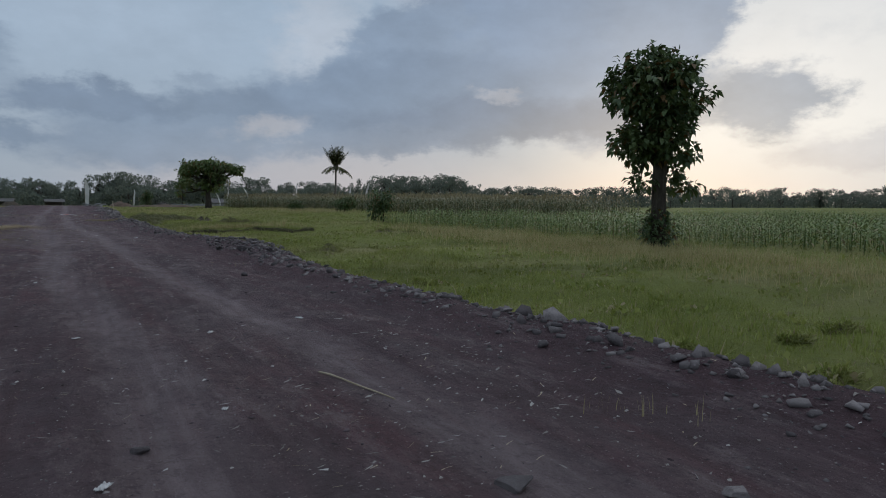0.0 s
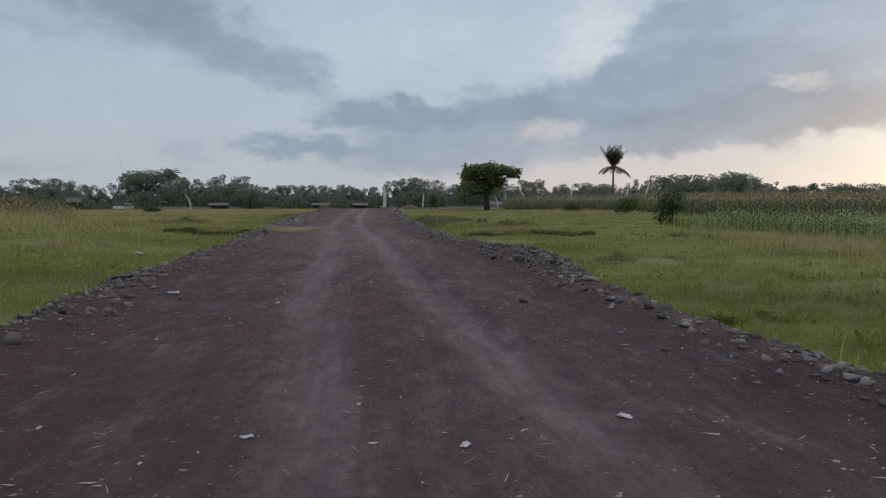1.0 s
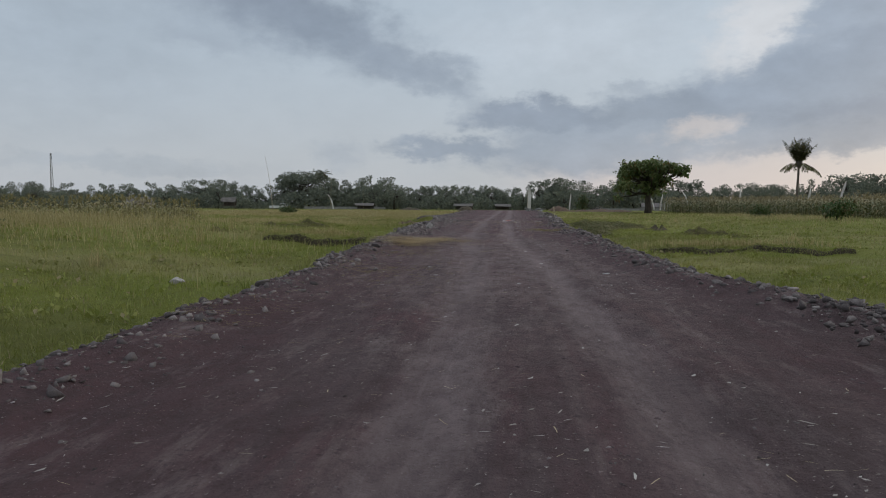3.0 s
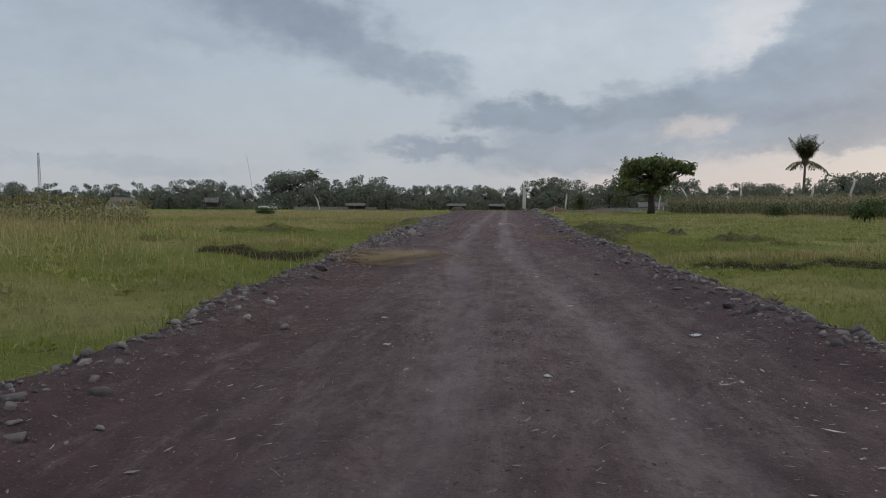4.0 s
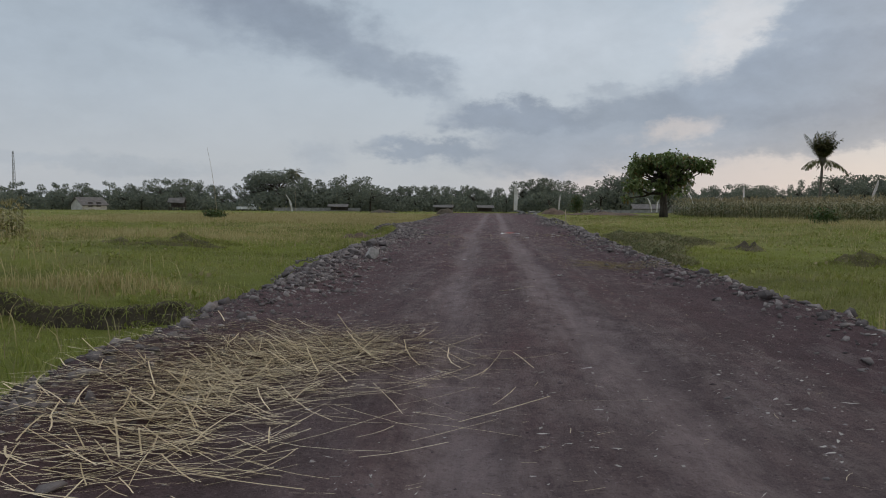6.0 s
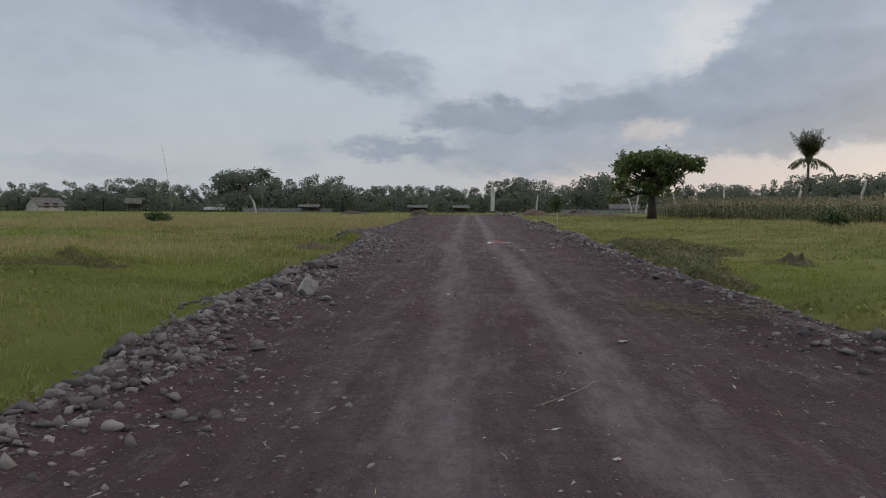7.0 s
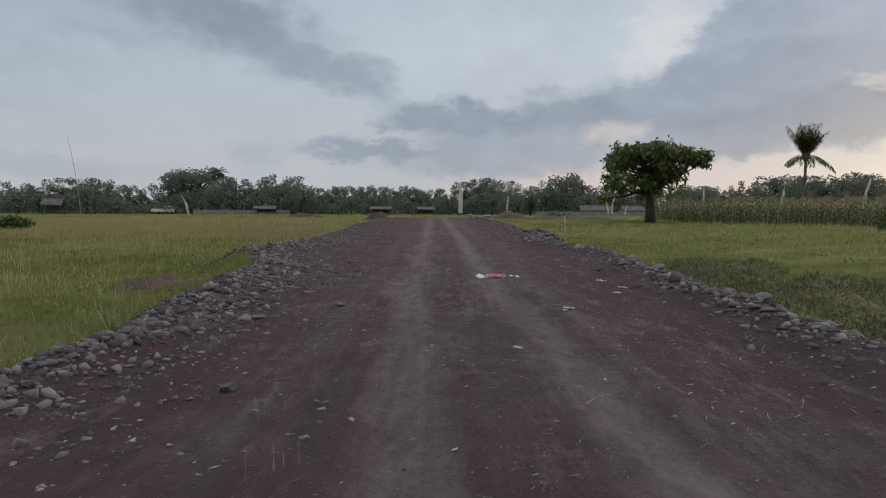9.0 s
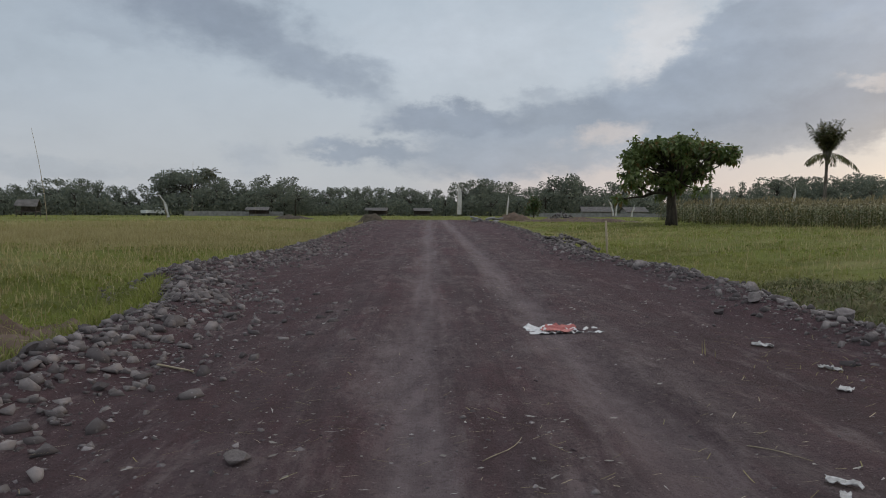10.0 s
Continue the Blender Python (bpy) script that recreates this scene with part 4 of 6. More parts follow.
def build_banks():
    for side, name, label in ((-1, "stone_bank", "bank of loose grey river stones along the grassy field"), (1, "stone_bank", "bank of grey stones and dark rubble along the maize side")):
        rng = np.random.default_rng(300 + side)
        root = tagged(new(name), label, "stone bank", kind="structure")
        # the larger stones, one by one
        x, y = scatter_bank(290, side, rng, 3.0, 52.0, 0.2, 0.1)
        size = 0.08 + 0.19 * rng.random(len(x)) ** 2.2 * np.where(y > 30, 1.15, 0.8)
        z = ground_z(x, y)
        for i in range(len(x)):
            ob = new("stone", STONE_MESHES[int(rng.integers(0, 8))])
            ob.parent = root
            ob.matrix_basis = pose(x[i], y[i], z[i] + size[i] * 0.05, rng.uniform(-18, 18), rng.uniform(-18, 18), rng.uniform(0, 360)) @ Matrix.Scale(size[i] * rng.uniform(0.9, 1.2), 4)
        # the small rubble between them
        pieces = []
        for count, lo, hi, spread, y0, y1 in ((10000, 0.02, 0.075, 0.28, 2.0, 60.0), (3900, 0.05, 0.16, 0.26, 2.0, 88.0), (2600 if side < 0 else 900, 0.05, 0.17, 0.3, 30.0, 58.0), (600 if side < 0 else 300, 0.08, 0.22, 0.26, 41.0, 57.0)):
            x, y = scatter_bank(count, side, rng, y0, y1, spread, 0.05)
            s = lo + (hi - lo) * rng.random(len(x)) ** 1.6
            k = rng.integers(0, 8, len(x))
            xyz = np.stack([x, y, ground_z(x, y) + s * 0.03], 1)
            for t in range(8):
                w = k == t
                pieces.append(replicate(STONES[t] if lo > 0.04 else PEBBLES[t], xyz[w], rng.uniform(0, 6.28, w.sum()), s[w]))
        V, F = join_np(pieces)
        tagged(add_mesh("rubble", mesh_np("rubble", V, F), STONE, root), "small broken stones", kind="stuff")


build_banks()


def boulder(x, y, size, seed, tall=0.7, material=None, label="grey river boulder at the road's edge", z=None, turn=0.0):
    """A larger stone with a worn, uneven surface."""
    rng = np.random.default_rng(seed)
    bm = bmesh.new()
    bmesh.ops.create_icosphere(bm, subdivisions=3, radius=0.5)
    ax = unit(rng.normal(size=(14, 3)))
    cut = rng.uniform(0.24, 0.38, 14)
    for v in bm.verts:
        p = np.array(v.co)
        for a, c in zip(ax, cut):
            d = p @ a
            if d > c:
                p = p - a * (d - c) * 0.95
        p = p * (1 + 0.06 * noise.noise(Vector(p * 4 + seed)))
        v.co = (p[0], p[1] * rng.uniform(0.8, 0.8), p[2] * tall)
    ob = part("boulder", bm, material or STONE)
    ob.matrix_basis = pose(x, y, (gz(x, y) if z is None else z) + size * tall * 0.28, 0, rng.uniform(-8, 8), turn or rng.uniform(0, 360)) @ Matrix.Scale(size, 4)
    return tagged(ob, label, "stone", group="boulders along the road")


PALE_STONE = plain("pale_limestone", (0.26, 0.245, 0.23), (0.40, 0.38, 0.36), 6, 0.85, bump=0.5)
boulder(-2.3, 35.2, 0.36, 1, 0.8, PALE_STONE, "pale angular block of stone beside the tyre track")
for i, (x, y, s, tall) in enumerate([(-2.91, 36.5, 0.34, 0.7), (-2.67, 35.26, 0.42, 0.5), (-2.75, 37.6, 0.5, 0.7), (-2.6, 38.2, 0.36, 0.7), (-1.98, 34.8, 0.22, 0.7), (-2.73, 33.5, 0.36, 0.5), (-2.5, 34.1, 0.3, 0.5), (2.37, 36.7, 0.3, 0.6), (2.58, 35.6, 0.36, 0.6)] + [
                                     (3.2, 15.6, 0.34, 0.75), (3.45, 14.8, 0.36, 0.7), (3.4, 12.9, 0.2, 0.7), (2.7, 21.7, 0.24, 0.6), (2.75, 30.0, 0.32, 0.8), (2.96, 42.7, 0.36, 0.7),
                                     (-1.67, 39.8, 0.22, 0.6), (2.3, 46.8, 0.2, 0.8), (2.75, 47.0, 0.36, 0.6), (3.0, 45.9, 0.36, 0.65), (3.2, 45.2, 0.3, 0.7), (-1.92, 24.26, 0.34, 0.7), (-3.3, 44.6, 0.34, 0.6)] + [
                                     (-1.31, 12.43, 0.15, 0.9), (-1.6, 12.65, 0.28, 0.5), (-1.79, 12.9, 0.26, 0.5), (-1.5, 10.2, 0.2, 0.6), (0.89, 5.25, 0.16, 0.4), (1.99, 4.2, 0.22, 0.4), (2.65, 3.8, 0.2, 0.5), (3.85, 6.4, 0.12, 0.8), (3.95, 5.7, 0.13, 0.7), (3.75, 7.6, 0.11, 0.8), (4.1, 4.6, 0.15, 0.6),
                                     (-4.2, 48.9, 0.4, 0.6), (-3.7, 47.2, 0.34, 0.6), (-4.4, 50.2, 0.36, 0.6), (-2.55, 44.0, 0.18, 0.6), (-1.46, 43.0, 0.2, 0.6)]):
    boulder(x, y, s * 0.72, 10 + i, tall * 0.85)
boulder(-4.3, 20.8, 0.3, 60, 0.6, PALE_STONE, "pale rounded boulder lying in the grass")


# ---------- loose gravel and litter on the road ----------
def off_track(x, y):
    """Traffic sweeps the loose stones out of the wheel tracks."""
    return 1 - 0.75 * np.exp(-(((np.abs(x - middle(y)) - 0.56) / 0.22) ** 2))


def build_gravel():
    rng = np.random.default_rng(500)
    pieces = []
    n = 48000
    y = 2 + 60 * rng.random(n) ** 1.2
    a, b = lerp(y, LY, LX), lerp(y, RY, RX)
    x = a + (b - a) * rng.random(n)
    patch = wob(x, y, 0.9, 8.0) + 0.5 * wob(x * 2, y * 0.3, 1.4, 3.0)
    keep = rng.random(n) < np.clip(0.38 + 0.75 * patch, 0.12, 1) * off_track(x, y)
    # a drift of coarser stones inside the left bank
    m = 6500
    y2 = rng.uniform(28, 56, m)
    x2 = lerp(y2, LY, LX) + 0.3 + np.abs(rng.normal(0, 0.8, m))
    x, y = np.r_[x[keep], x2], np.r_[y[keep], y2]
    s = np.r_[0.012 + 0.06 * rng.random(keep.sum()) ** 3.6, 0.02 + 0.08 * rng.random(m) ** 2.8]
    k = rng.integers(0, 8, len(x))
    s = s * np.where(y < 26, 0.72, 1.0)
    xyz = np.stack([x, y, ground_z(x, y) - s * 0.06], 1)
    for t in range(8):
        w = k == t
        pieces.append(replicate(PEBBLES[t], xyz[w], rng.uniform(0, 6.28, w.sum()), s[w]))
    V, F = join_np(pieces)
    tagged(add_mesh("gravel", mesh_np("gravel", V, F), GRAVEL), "loose pebbles and gravel scattered on the dirt road", "gravel", kind="stuff")


build_gravel()


def build_crumbs():
    """Dark crumbs of earth that lie in drifts between the wheel tracks."""
    rng = np.random.default_rng(511)
    n = 26000
    y = 2.5 + 56 * rng.random(n)
    a, b = lerp(y, LY, LX) + 0.15, lerp(y, RY, RX) - 0.15
    x = a + (b - a) * rng.random(n)
    drift = wob(x, y, 1.3, 14.0) + 0.6 * wob(x, y * 0.4, 2.6, 4.0)
    keep = rng.random(n) < np.clip(0.3 + 0.9 * drift, 0.05, 1) * off_track(x, y)
    x, y = x[keep], y[keep]
    s = 0.010 + 0.045 * rng.random(len(x)) ** 3
    k = rng.integers(0, 8, len(x))
    xyz = np.stack([x, y, ground_z(x, y) - s * 0.02], 1)
    V, F = join_np([replicate(PEBBLES[t], xyz[k == t], rng.uniform(0, 6.28, (k == t).sum()), s[k == t]) for t in range(8)])
    tagged(add_mesh("earth_crumbs", mesh_np("earth_crumbs", V, F), stone_material("earth_crumb", (0.060, 0.042, 0.046), (0.17, 0.125, 0.13))), "dark crumbs of volcanic earth strewn on the road", "earth", kind="stuff")


build_crumbs()


def straw_patch(name, label, places, seed, mat, lift=0.015, thick=1.0):
    """Dry stalks that lie on the ground: places are x, y, half sizes, count, length."""
    rng = np.random.default_rng(seed)
    bits = []
    for cx, cy, rx, ry, n, ln in places:
        x, y = cx + rx * rng.normal(0, 0.5, n), cy + ry * rng.normal(0, 0.5, n)
        a = rng.normal(0.15, 0.6, n)
        L = ln * rng.uniform(0.35, 1.2, n)
        dx, dy = np.cos(a) * L / 2, np.sin(a) * L / 2
        w = thick * rng.uniform(0.0009, 0.0024, n)
        z = ground_z(x, y) + lift * rng.random(n) + 0.008
        rise = rng.normal(0, 0.05, n) * L
        bend = rng.normal(0, 0.035, n) * L
        rows = []
        for t in (-1.0, -0.3, 0.35, 1.0):
            q = bend * (1 - t * t)
            px, py, pz = x + dx * t - np.sin(a) * q, y + dy * t + np.cos(a) * q, z + np.maximum(rise * t, -0.004)
            rows += [np.c_[px - np.sin(a) * w, py + np.cos(a) * w, pz], np.c_[px + np.sin(a) * w, py - np.cos(a) * w, pz + 0.001]]
        V = np.stack(rows, 1).reshape(-1, 3)
        i = np.arange(n)[:, None, None] * 8
        bits.append((V, (i + np.array([[0, 1, 3], [0, 3, 2], [2, 3, 5], [2, 5, 4], [4, 5, 7], [4, 7, 6]])[None]).reshape(-1, 3)))
    V, F = join_np(bits)
    return tagged(add_mesh(name, mesh_np(name, V, F), mat), label, "straw", kind="stuff")


straw_patch("straw_heap", "thin layer of long yellow straw strewn on the dirt", [(-1.7, 26.8, 0.75, 1.3, 1200, 0.5), (-1.2, 27.7, 0.9, 0.9, 600, 0.7), (-1.5, 25.7, 0.7, 0.6, 200, 0.35), (-0.5, 26.9, 0.9, 1.1, 60, 0.75)], 1, STRAW, 0.04, 1.8)
straw_patch("straw_heap", "short bits of pale straw trodden into the dirt", [(-1.3, 23.8, 0.8, 1.2, 420, 0.10), (-0.6, 19.5, 1.2, 3.0, 380, 0.08)], 6, DRYGRASS, 0.02, 0.7)
straw_patch("straw_heap", "trampled yellow straw at the road's edge", [(1.8, 34.5, 0.5, 0.7, 420, 0.2), (2.3, 33.8, 0.5, 0.7, 260, 0.2)], 2, DRYGRASS, 0.03, 0.8)
straw_patch("straw_heap", "scattered grey-brown straw on the dirt", [(-0.6, 12.2, 0.6, 0.6, 130, 0.15), (-1.5, 16.5, 0.5, 1.0, 130, 0.2), (-1.2, 20.5, 0.8, 1.0, 220, 0.18), (2.0, 44.5, 0.8, 1.4, 160, 0.11), (2.2, 40, 0.9, 2.0, 160, 0.12), (0.2, 42.6, 1.4, 1.6, 160, 0.09), (-1.6, 43.6, 0.7, 1.4, 140, 0.1)], 3, DRYGRASS, 0.02)
straw_patch("dry_twigs", "broken dry twigs and stalks strewn on the dirt", [(0.3, 43.0, 2.4, 4.0, 520, 0.07), (0.4, 35.0, 2.4, 5.0, 420, 0.07), (0.4, 26.0, 2.4, 6.0, 360, 0.07), (0.6, 15.0, 2.4, 7.0, 420, 0.06), (1.4, 6.0, 2.4, 3.0, 340, 0.06)], 5, STRAW, 0.012)


def build_scraps():
    """Pale chips, leaf scraps and stalks trodden into the road."""
    rng = np.random.default_rng(71)
    places = []
    n = 24000
    y = 2 + 60 * rng.random(n) ** 1.1
    a, b = lerp(y, LY, LX) + 0.1, lerp(y, RY, RX) - 0.1
    x = a + (b - a) * rng.random(n)
    lie = rng.random(n) < np.clip(0.45 + 0.8 * wob(x, y, 0.8, 17.0), 0.12, 1) * off_track(x, y)
    x, y = x[lie], y[lie]
    n = len(x)
    ang = rng.normal(0.1, 0.8, n)
    L, W = 0.005 + 0.030 * rng.random(n) ** 3.8, 0.003 + 0.009 * rng.random(n) ** 2
    z = ground_z(x, y) + 0.007
    c, s = np.cos(ang), np.sin(ang)
    P = []
    for u, v, h in ((-1, 0.1, 0), (0.2, -1, 0.3), (1, 0.2, 0.6), (-0.2, 0.9, 0.2)):
        u, v = u + rng.normal(0, 0.3, n), v + rng.normal(0, 0.3, n)
        P.append(np.c_[x + u * L * c - v * W * s, y + u * L * s + v * W * c, z + h * W])
    V = np.stack(P, 1).reshape(-1, 3)
    i = np.arange(n)[:, None, None] * 4
    me = mesh_np("litter_scraps", V, (i + np.array([[0, 1, 2], [0, 2, 3]])[None]).reshape(-1, 3))
    tagged(add_mesh("litter_scraps", me, leaf_material("pale_scraps", (0.17, 0.145, 0.13), (0.30, 0.265, 0.235), (0.58, 0.55, 0.52), rough=0.8)), "pale chips, dry leaf scraps and stalks on the dirt", "litter", kind="stuff")


build_scraps()


def crumpled(name, x, y, w, d, seed, mat, label, category="litter", high=0.04, turn=0.0):
    """A crumpled sheet with folds."""
    rng = np.random.default_rng(seed)
    bm = bmesh.new()
    bmesh.ops.create_grid(bm, x_segments=9, y_segments=7, size=0.5)
    for v in bm.verts:
        q = v.co * 5 + Vector((seed * 3.1, 0, 0))
        r = 1 + 0.35 * noise.noise(Vector((math.atan2(v.co.y, v.co.x + 1e-4) * 1.3, seed, 0)))
        v.co = Vector((v.co.x * w * r, v.co.y * d * r, (abs(noise.noise(q)) * high * 1.6 + abs(noise.noise(q * 2.7)) * high * 0.6) * min(1.0, w * 4) + 0.008))
    bmesh.ops.solidify(bm, geom=bm.faces[:], thickness=0.003)
    ob = part(name, bm, mat)
    ob.matrix_basis = pose(x, y, gz(x, y), 0, 0, turn or rng.uniform(0, 180))
    return tagged(ob, label, category)


for i, (x, y, s) in enumerate([(0.74, 4.87, 0.1), (-1.4, 9.6, 0.14), (1.29, 5.6, 0.07), (2.34, 7.77, 0.11), (1.57, 7.52, 0.09), (0.68, 7.69, 0.08), (1.13, 8.1, 0.05), (1.17, 12.75, 0.08), (-0.42, 21.05, 0.09), (1.27, 21.94, 0.09), (2.11, 20.64, 0.16),
                               (-0.51, 25.29, 0.08), (1.05, 24.47, 0.08), (-0.58, 35.49, 0.12), (0.93, 32.59, 0.13), (0.89, 42.59, 0.11), (0.35, 30.2, 0.06), (0.2, 41.0, 0.12), (0.3, 11.2, 0.1), (0.18, 12.5, 0.05), (0.9, 19.3, 0.08), (-0.2, 20.0, 0.09), (0.95, 38.0, 0.06)]):
    crumpled("paper_scrap", x, y, s * 0.6, s * 0.33, 20 + i, PAPER, "small crumpled scrap of white paper on the dirt")
crumpled("plastic_bag", -0.91, 12.05, 0.13, 0.06, 51, PLASTIC_BLUE, "crumpled pale blue plastic bag on the dirt", turn=15)
crumpled("plastic_bag", 0.95, 42.7, 0.12, 0.06, 52, PAPER, "crumpled white plastic bag on the dirt", turn=150)
crumpled("plastic_bag", 2.05, 44.55, 0.14, 0.05, 53, PAPER, "twisted white plastic strip beside the rubble", turn=130)
crumpled("paper_scrap", 1.83, 44.05, 0.1, 0.07, 54, PAPER, "small crumpled scrap of white paper on the dirt")
crumpled("paper_scrap", 1.95, 45.25, 0.16, 0.07, 55, PAPER, "torn strip of white paper beside the rubble")
flag_root = tagged(holder("fallen_flag", 0.48, 45.95, gz(0.48, 45.95), 0, 1.4), "trampled red and white cloth flag lying on the road", "flag")
for nm, dx, mat, w, sd in (("red_panel", 0.0, RED_CLOTH, 0.2, 61), ("white_panel", -0.1, WHITE_CLOTH, 0.2, 62), ("white_panel", 0.15, WHITE_CLOTH, 0.22, 63)):
    ob = crumpled(nm, 0, 0, w, 0.22 if nm == "white_panel" else 0.16, sd, mat, "", "", 0.03, 4)
    for key in ("label", "category"):
        if key in ob:
            del ob[key]
    ob.parent = flag_root
    ob.matrix_basis = pose(dx, 0.02 * dx, -0.003 if nm == "white_panel" else 0.008, 0, 0, 6 if nm == "white_panel" else -24)


def stick(x0, y0, x1, y1, r, label, bow=0.03, name="bamboo_stick"):
    bm = bmesh.new()
    pts = []
    for i in range(8):
        t = i / 7
        x, y = x0 + (x1 - x0) * t + bow * math.sin(t * 3.1), y0 + (y1 - y0) * t
        pts.append((x, y, gz(x, y) + r * 1.2 + 0.004))
    tube(bm, pts, [r * (1.15 if i % 2 else 1.0) * (1 - 0.35 * i / 7) for i in range(8)], 7)
    return tagged(part(name, bm, BAMBOO, smooth=True), label, "stick")


stick(1.896, 5.983, 2.067, 5.33, 0.0055, "dry pale bamboo stick lying on the dirt road")
stick(0.15, 24.2, 0.5, 24.7, 0.0023, "thin dry stalk lying on the dirt road", 0.05)
stick(-0.42, 43.0, -0.22, 43.25, 0.0023, "thin dry twig lying on the dirt road", 0.04)
stick(0.8, 43.15, 1.0, 42.98, 0.0023, "thin dry twig lying on the dirt road", 0.03)
stick(-2.55, 44.7, -2.2, 44.5, 0.008, "short weathered stick beside the stones", 0.02)
stick(0.05, 30.9, 0.5, 31.5, 0.0023, "thin dry stalk lying on the dirt road", 0.05)


# ---------- grass ----------
def grass_patches(name, label, x, y, h, w, mat, seed, category="grass", lean=0.35):
    rng = np.random.default_rng(seed)
    n = len(x)
    z = ground_z(x, y) - 0.01
    a = rng.uniform(0, 6.28, n)
    d = np.stack([np.cos(a), np.sin(a)], 1)
    e = rng.uniform(0, 6.28, n)
    side = np.stack([np.cos(e), np.sin(e)], 1) * w[:, None] / 2
    b = np.abs(rng.normal(0, lean, n)) * h
    base = np.stack([x, y], 1)
    mid = base + d * (b * 0.3)[:, None]
    tip = base + d * b[:, None]
    V = np.stack([np.c_[base - side, z], np.c_[base + side, z], np.c_[mid - side * 0.75, z + h * 0.55], np.c_[mid + side * 0.75, z + h * 0.55], np.c_[tip, z + h * (1 - 0.25 * np.clip(b / h, 0, 1))]], 1).reshape(-1, 3)
    i = np.arange(n)[:, None, None] * 5
    F = (i + np.array([[0, 1, 3], [0, 3, 2], [2, 3, 4]])[None]).reshape(-1, 3)
    return tagged(add_mesh(name, mesh_np(name, V, F), mat), label, category, kind="stuff")


def sown(n, x0, x1, y0, y1, rng, lo=0.12, hi=99.0):
    x, y = rng.uniform(x0, x1, n), rng.uniform(y0, y1, n)
    d = outside(x, y)
    k = (d > lo) & (d < hi)
    return x[k], y[k]


def build_grass():
    rng = np.random.default_rng(900)
    xs, ys, hs, ws = [], [], [], []
    for n, x0, x1, y0, y1, lo, hi, h, w in ((300000, -8.5, 9.5, 2, 64, 0.12, 5.0, 0.092, 0.008), (200000, -26, 20, 2, 92, 2.0, 40, 0.098, 0.012), (75000, -70, 60, 2, 135, 7.5, 99, 0.10, 0.045)):
        x, y = sown(n, x0, x1, y0, y1, rng, lo, hi)
        tall = 1 + 0.45 * wob(x, y, 0.55, 7.0) + 0.5 * wob(x, y, 1.9, 9.0) + 0.6 * wob(x, y, 5.3, 11.0)
        keep = rng.random(len(x)) < np.clip(0.15 + 0.8 * tall, 0.08, 1)
        x, y, tall = x[keep], y[keep], tall[keep]
        near = smooth01(outside(x, y), 0.1, 0.8)
        xs.append(x), ys.append(y)
        hs.append(h * np.clip(tall, 0.3, 2.4) * rng.uniform(0.6, 1.3, len(x)) * (0.55 + 0.45 * near))
        ws.append(np.full(len(x), w) * rng.uniform(0.7, 1.4, len(x)))
    grass_patches("field_grass", "short lush green and yellowing field grass", np.concatenate(xs), np.concatenate(ys), np.concatenate(hs), np.concatenate(ws), GRASS, 901, lean=0.75)
    # drier, taller stalks in bands
    xs, ys, hs = [], [], []
    for cx, cy, rx, ry, n, h in ((14.2, 14, 2.6, 7, 8000, 0.3), (15.0, 22, 2.4, 9, 6000, 0.34), (-10, 28, 5, 5, 2200, 0.34), (-15, 31, 5, 4, 5000, 0.5), (-14, 64, 11, 6, 52000, 0.30), (-12, 80, 12, 5, 14000, 0.3), (-11, 45, 5, 3, 6000, 0.26), (-8, 52, 4, 4, 2500, 0.2), (7, 30.7, 2.4, 0.4, 1200, 0.3),
                               (-5.0, 30.9, 1.6, 0.4, 700, 0.26), (12, 55, 6, 12, 2200, 0.26), (8, 70, 5, 8, 1800, 0.26), (-20, 75, 12, 10, 6000, 0.35), (20, 62, 4, 10, 3000, 0.4)):
        x, y = cx + rx * rng.normal(0, 0.6, n), cy + ry * rng.normal(0, 0.6, n)
        k = outside(x, y) > 0.6
        xs.append(x[k]), ys.append(y[k])
        hs.append(0.85 * h * rng.uniform(0.5, 1.25, k.sum()))
    for cx, cy in ((-8.9, 33.0), (-7.8, 28.5), (-6.4, 30.5), (-9.5, 36.0), (-6.8, 22.5), (-12, 38), (-7.5, 56), (9.5, 33), (10.5, 52)):
        xs.append(cx + rng.normal(0, 0.05, 26)), ys.append(cy + rng.normal(0, 0.05, 26)), hs.append(rng.uniform(0.28, 0.5, 26))
    x, y, h = np.concatenate(xs), np.concatenate(ys), np.concatenate(hs)
    grass_patches("dry_grass", "tall dry brown grass stalks among the green", x, y, h, 0.007 + 0.0002 * np.abs(y), DRYGRASS, 902, lean=0.6)
    # weeds that crowd the edge of the stones
    xs, ys, hs = [], [], []
    for side, y0, y1, n in ((-1, 12, 20, 900), (-1, 21, 32, 1100), (-1, 36, 45.5, 1400), (-1, 45.5, 49.5, 2600), (1, 4, 14, 1100), (1, 8.8, 10.2, 700), (1, 19, 30, 1300), (1, 38, 56, 2200)):
        y = rng.uniform(y0, y1, n)
        x = edge_x(y, side) + side * (0.25 + np.abs(rng.normal(0, 0.35, n)))
        k = wob(x, y, 1.7, 5.0) > -0.1
        xs.append(x[k]), ys.append(y[k]), hs.append(rng.uniform(0.12, 0.3, k.sum()))
    grass_patches("edge_weeds", "rough tufts of green weeds along the stones", np.concatenate(xs), np.concatenate(ys), np.concatenate(hs), np.full(sum(map(len, xs)), 0.013), GRASS, 903, "weeds", 0.7)
    # darker broad-leaved weeds in clumps over the field
    n = 1500
    x, y = sown(n, -22, 16, 3, 88, rng, 0.5, 99)
    k = 22
    cx, cy = np.repeat(x, k) + rng.normal(0, 0.16, len(x) * k), np.repeat(y, k) + rng.normal(0, 0.16, len(x) * k)
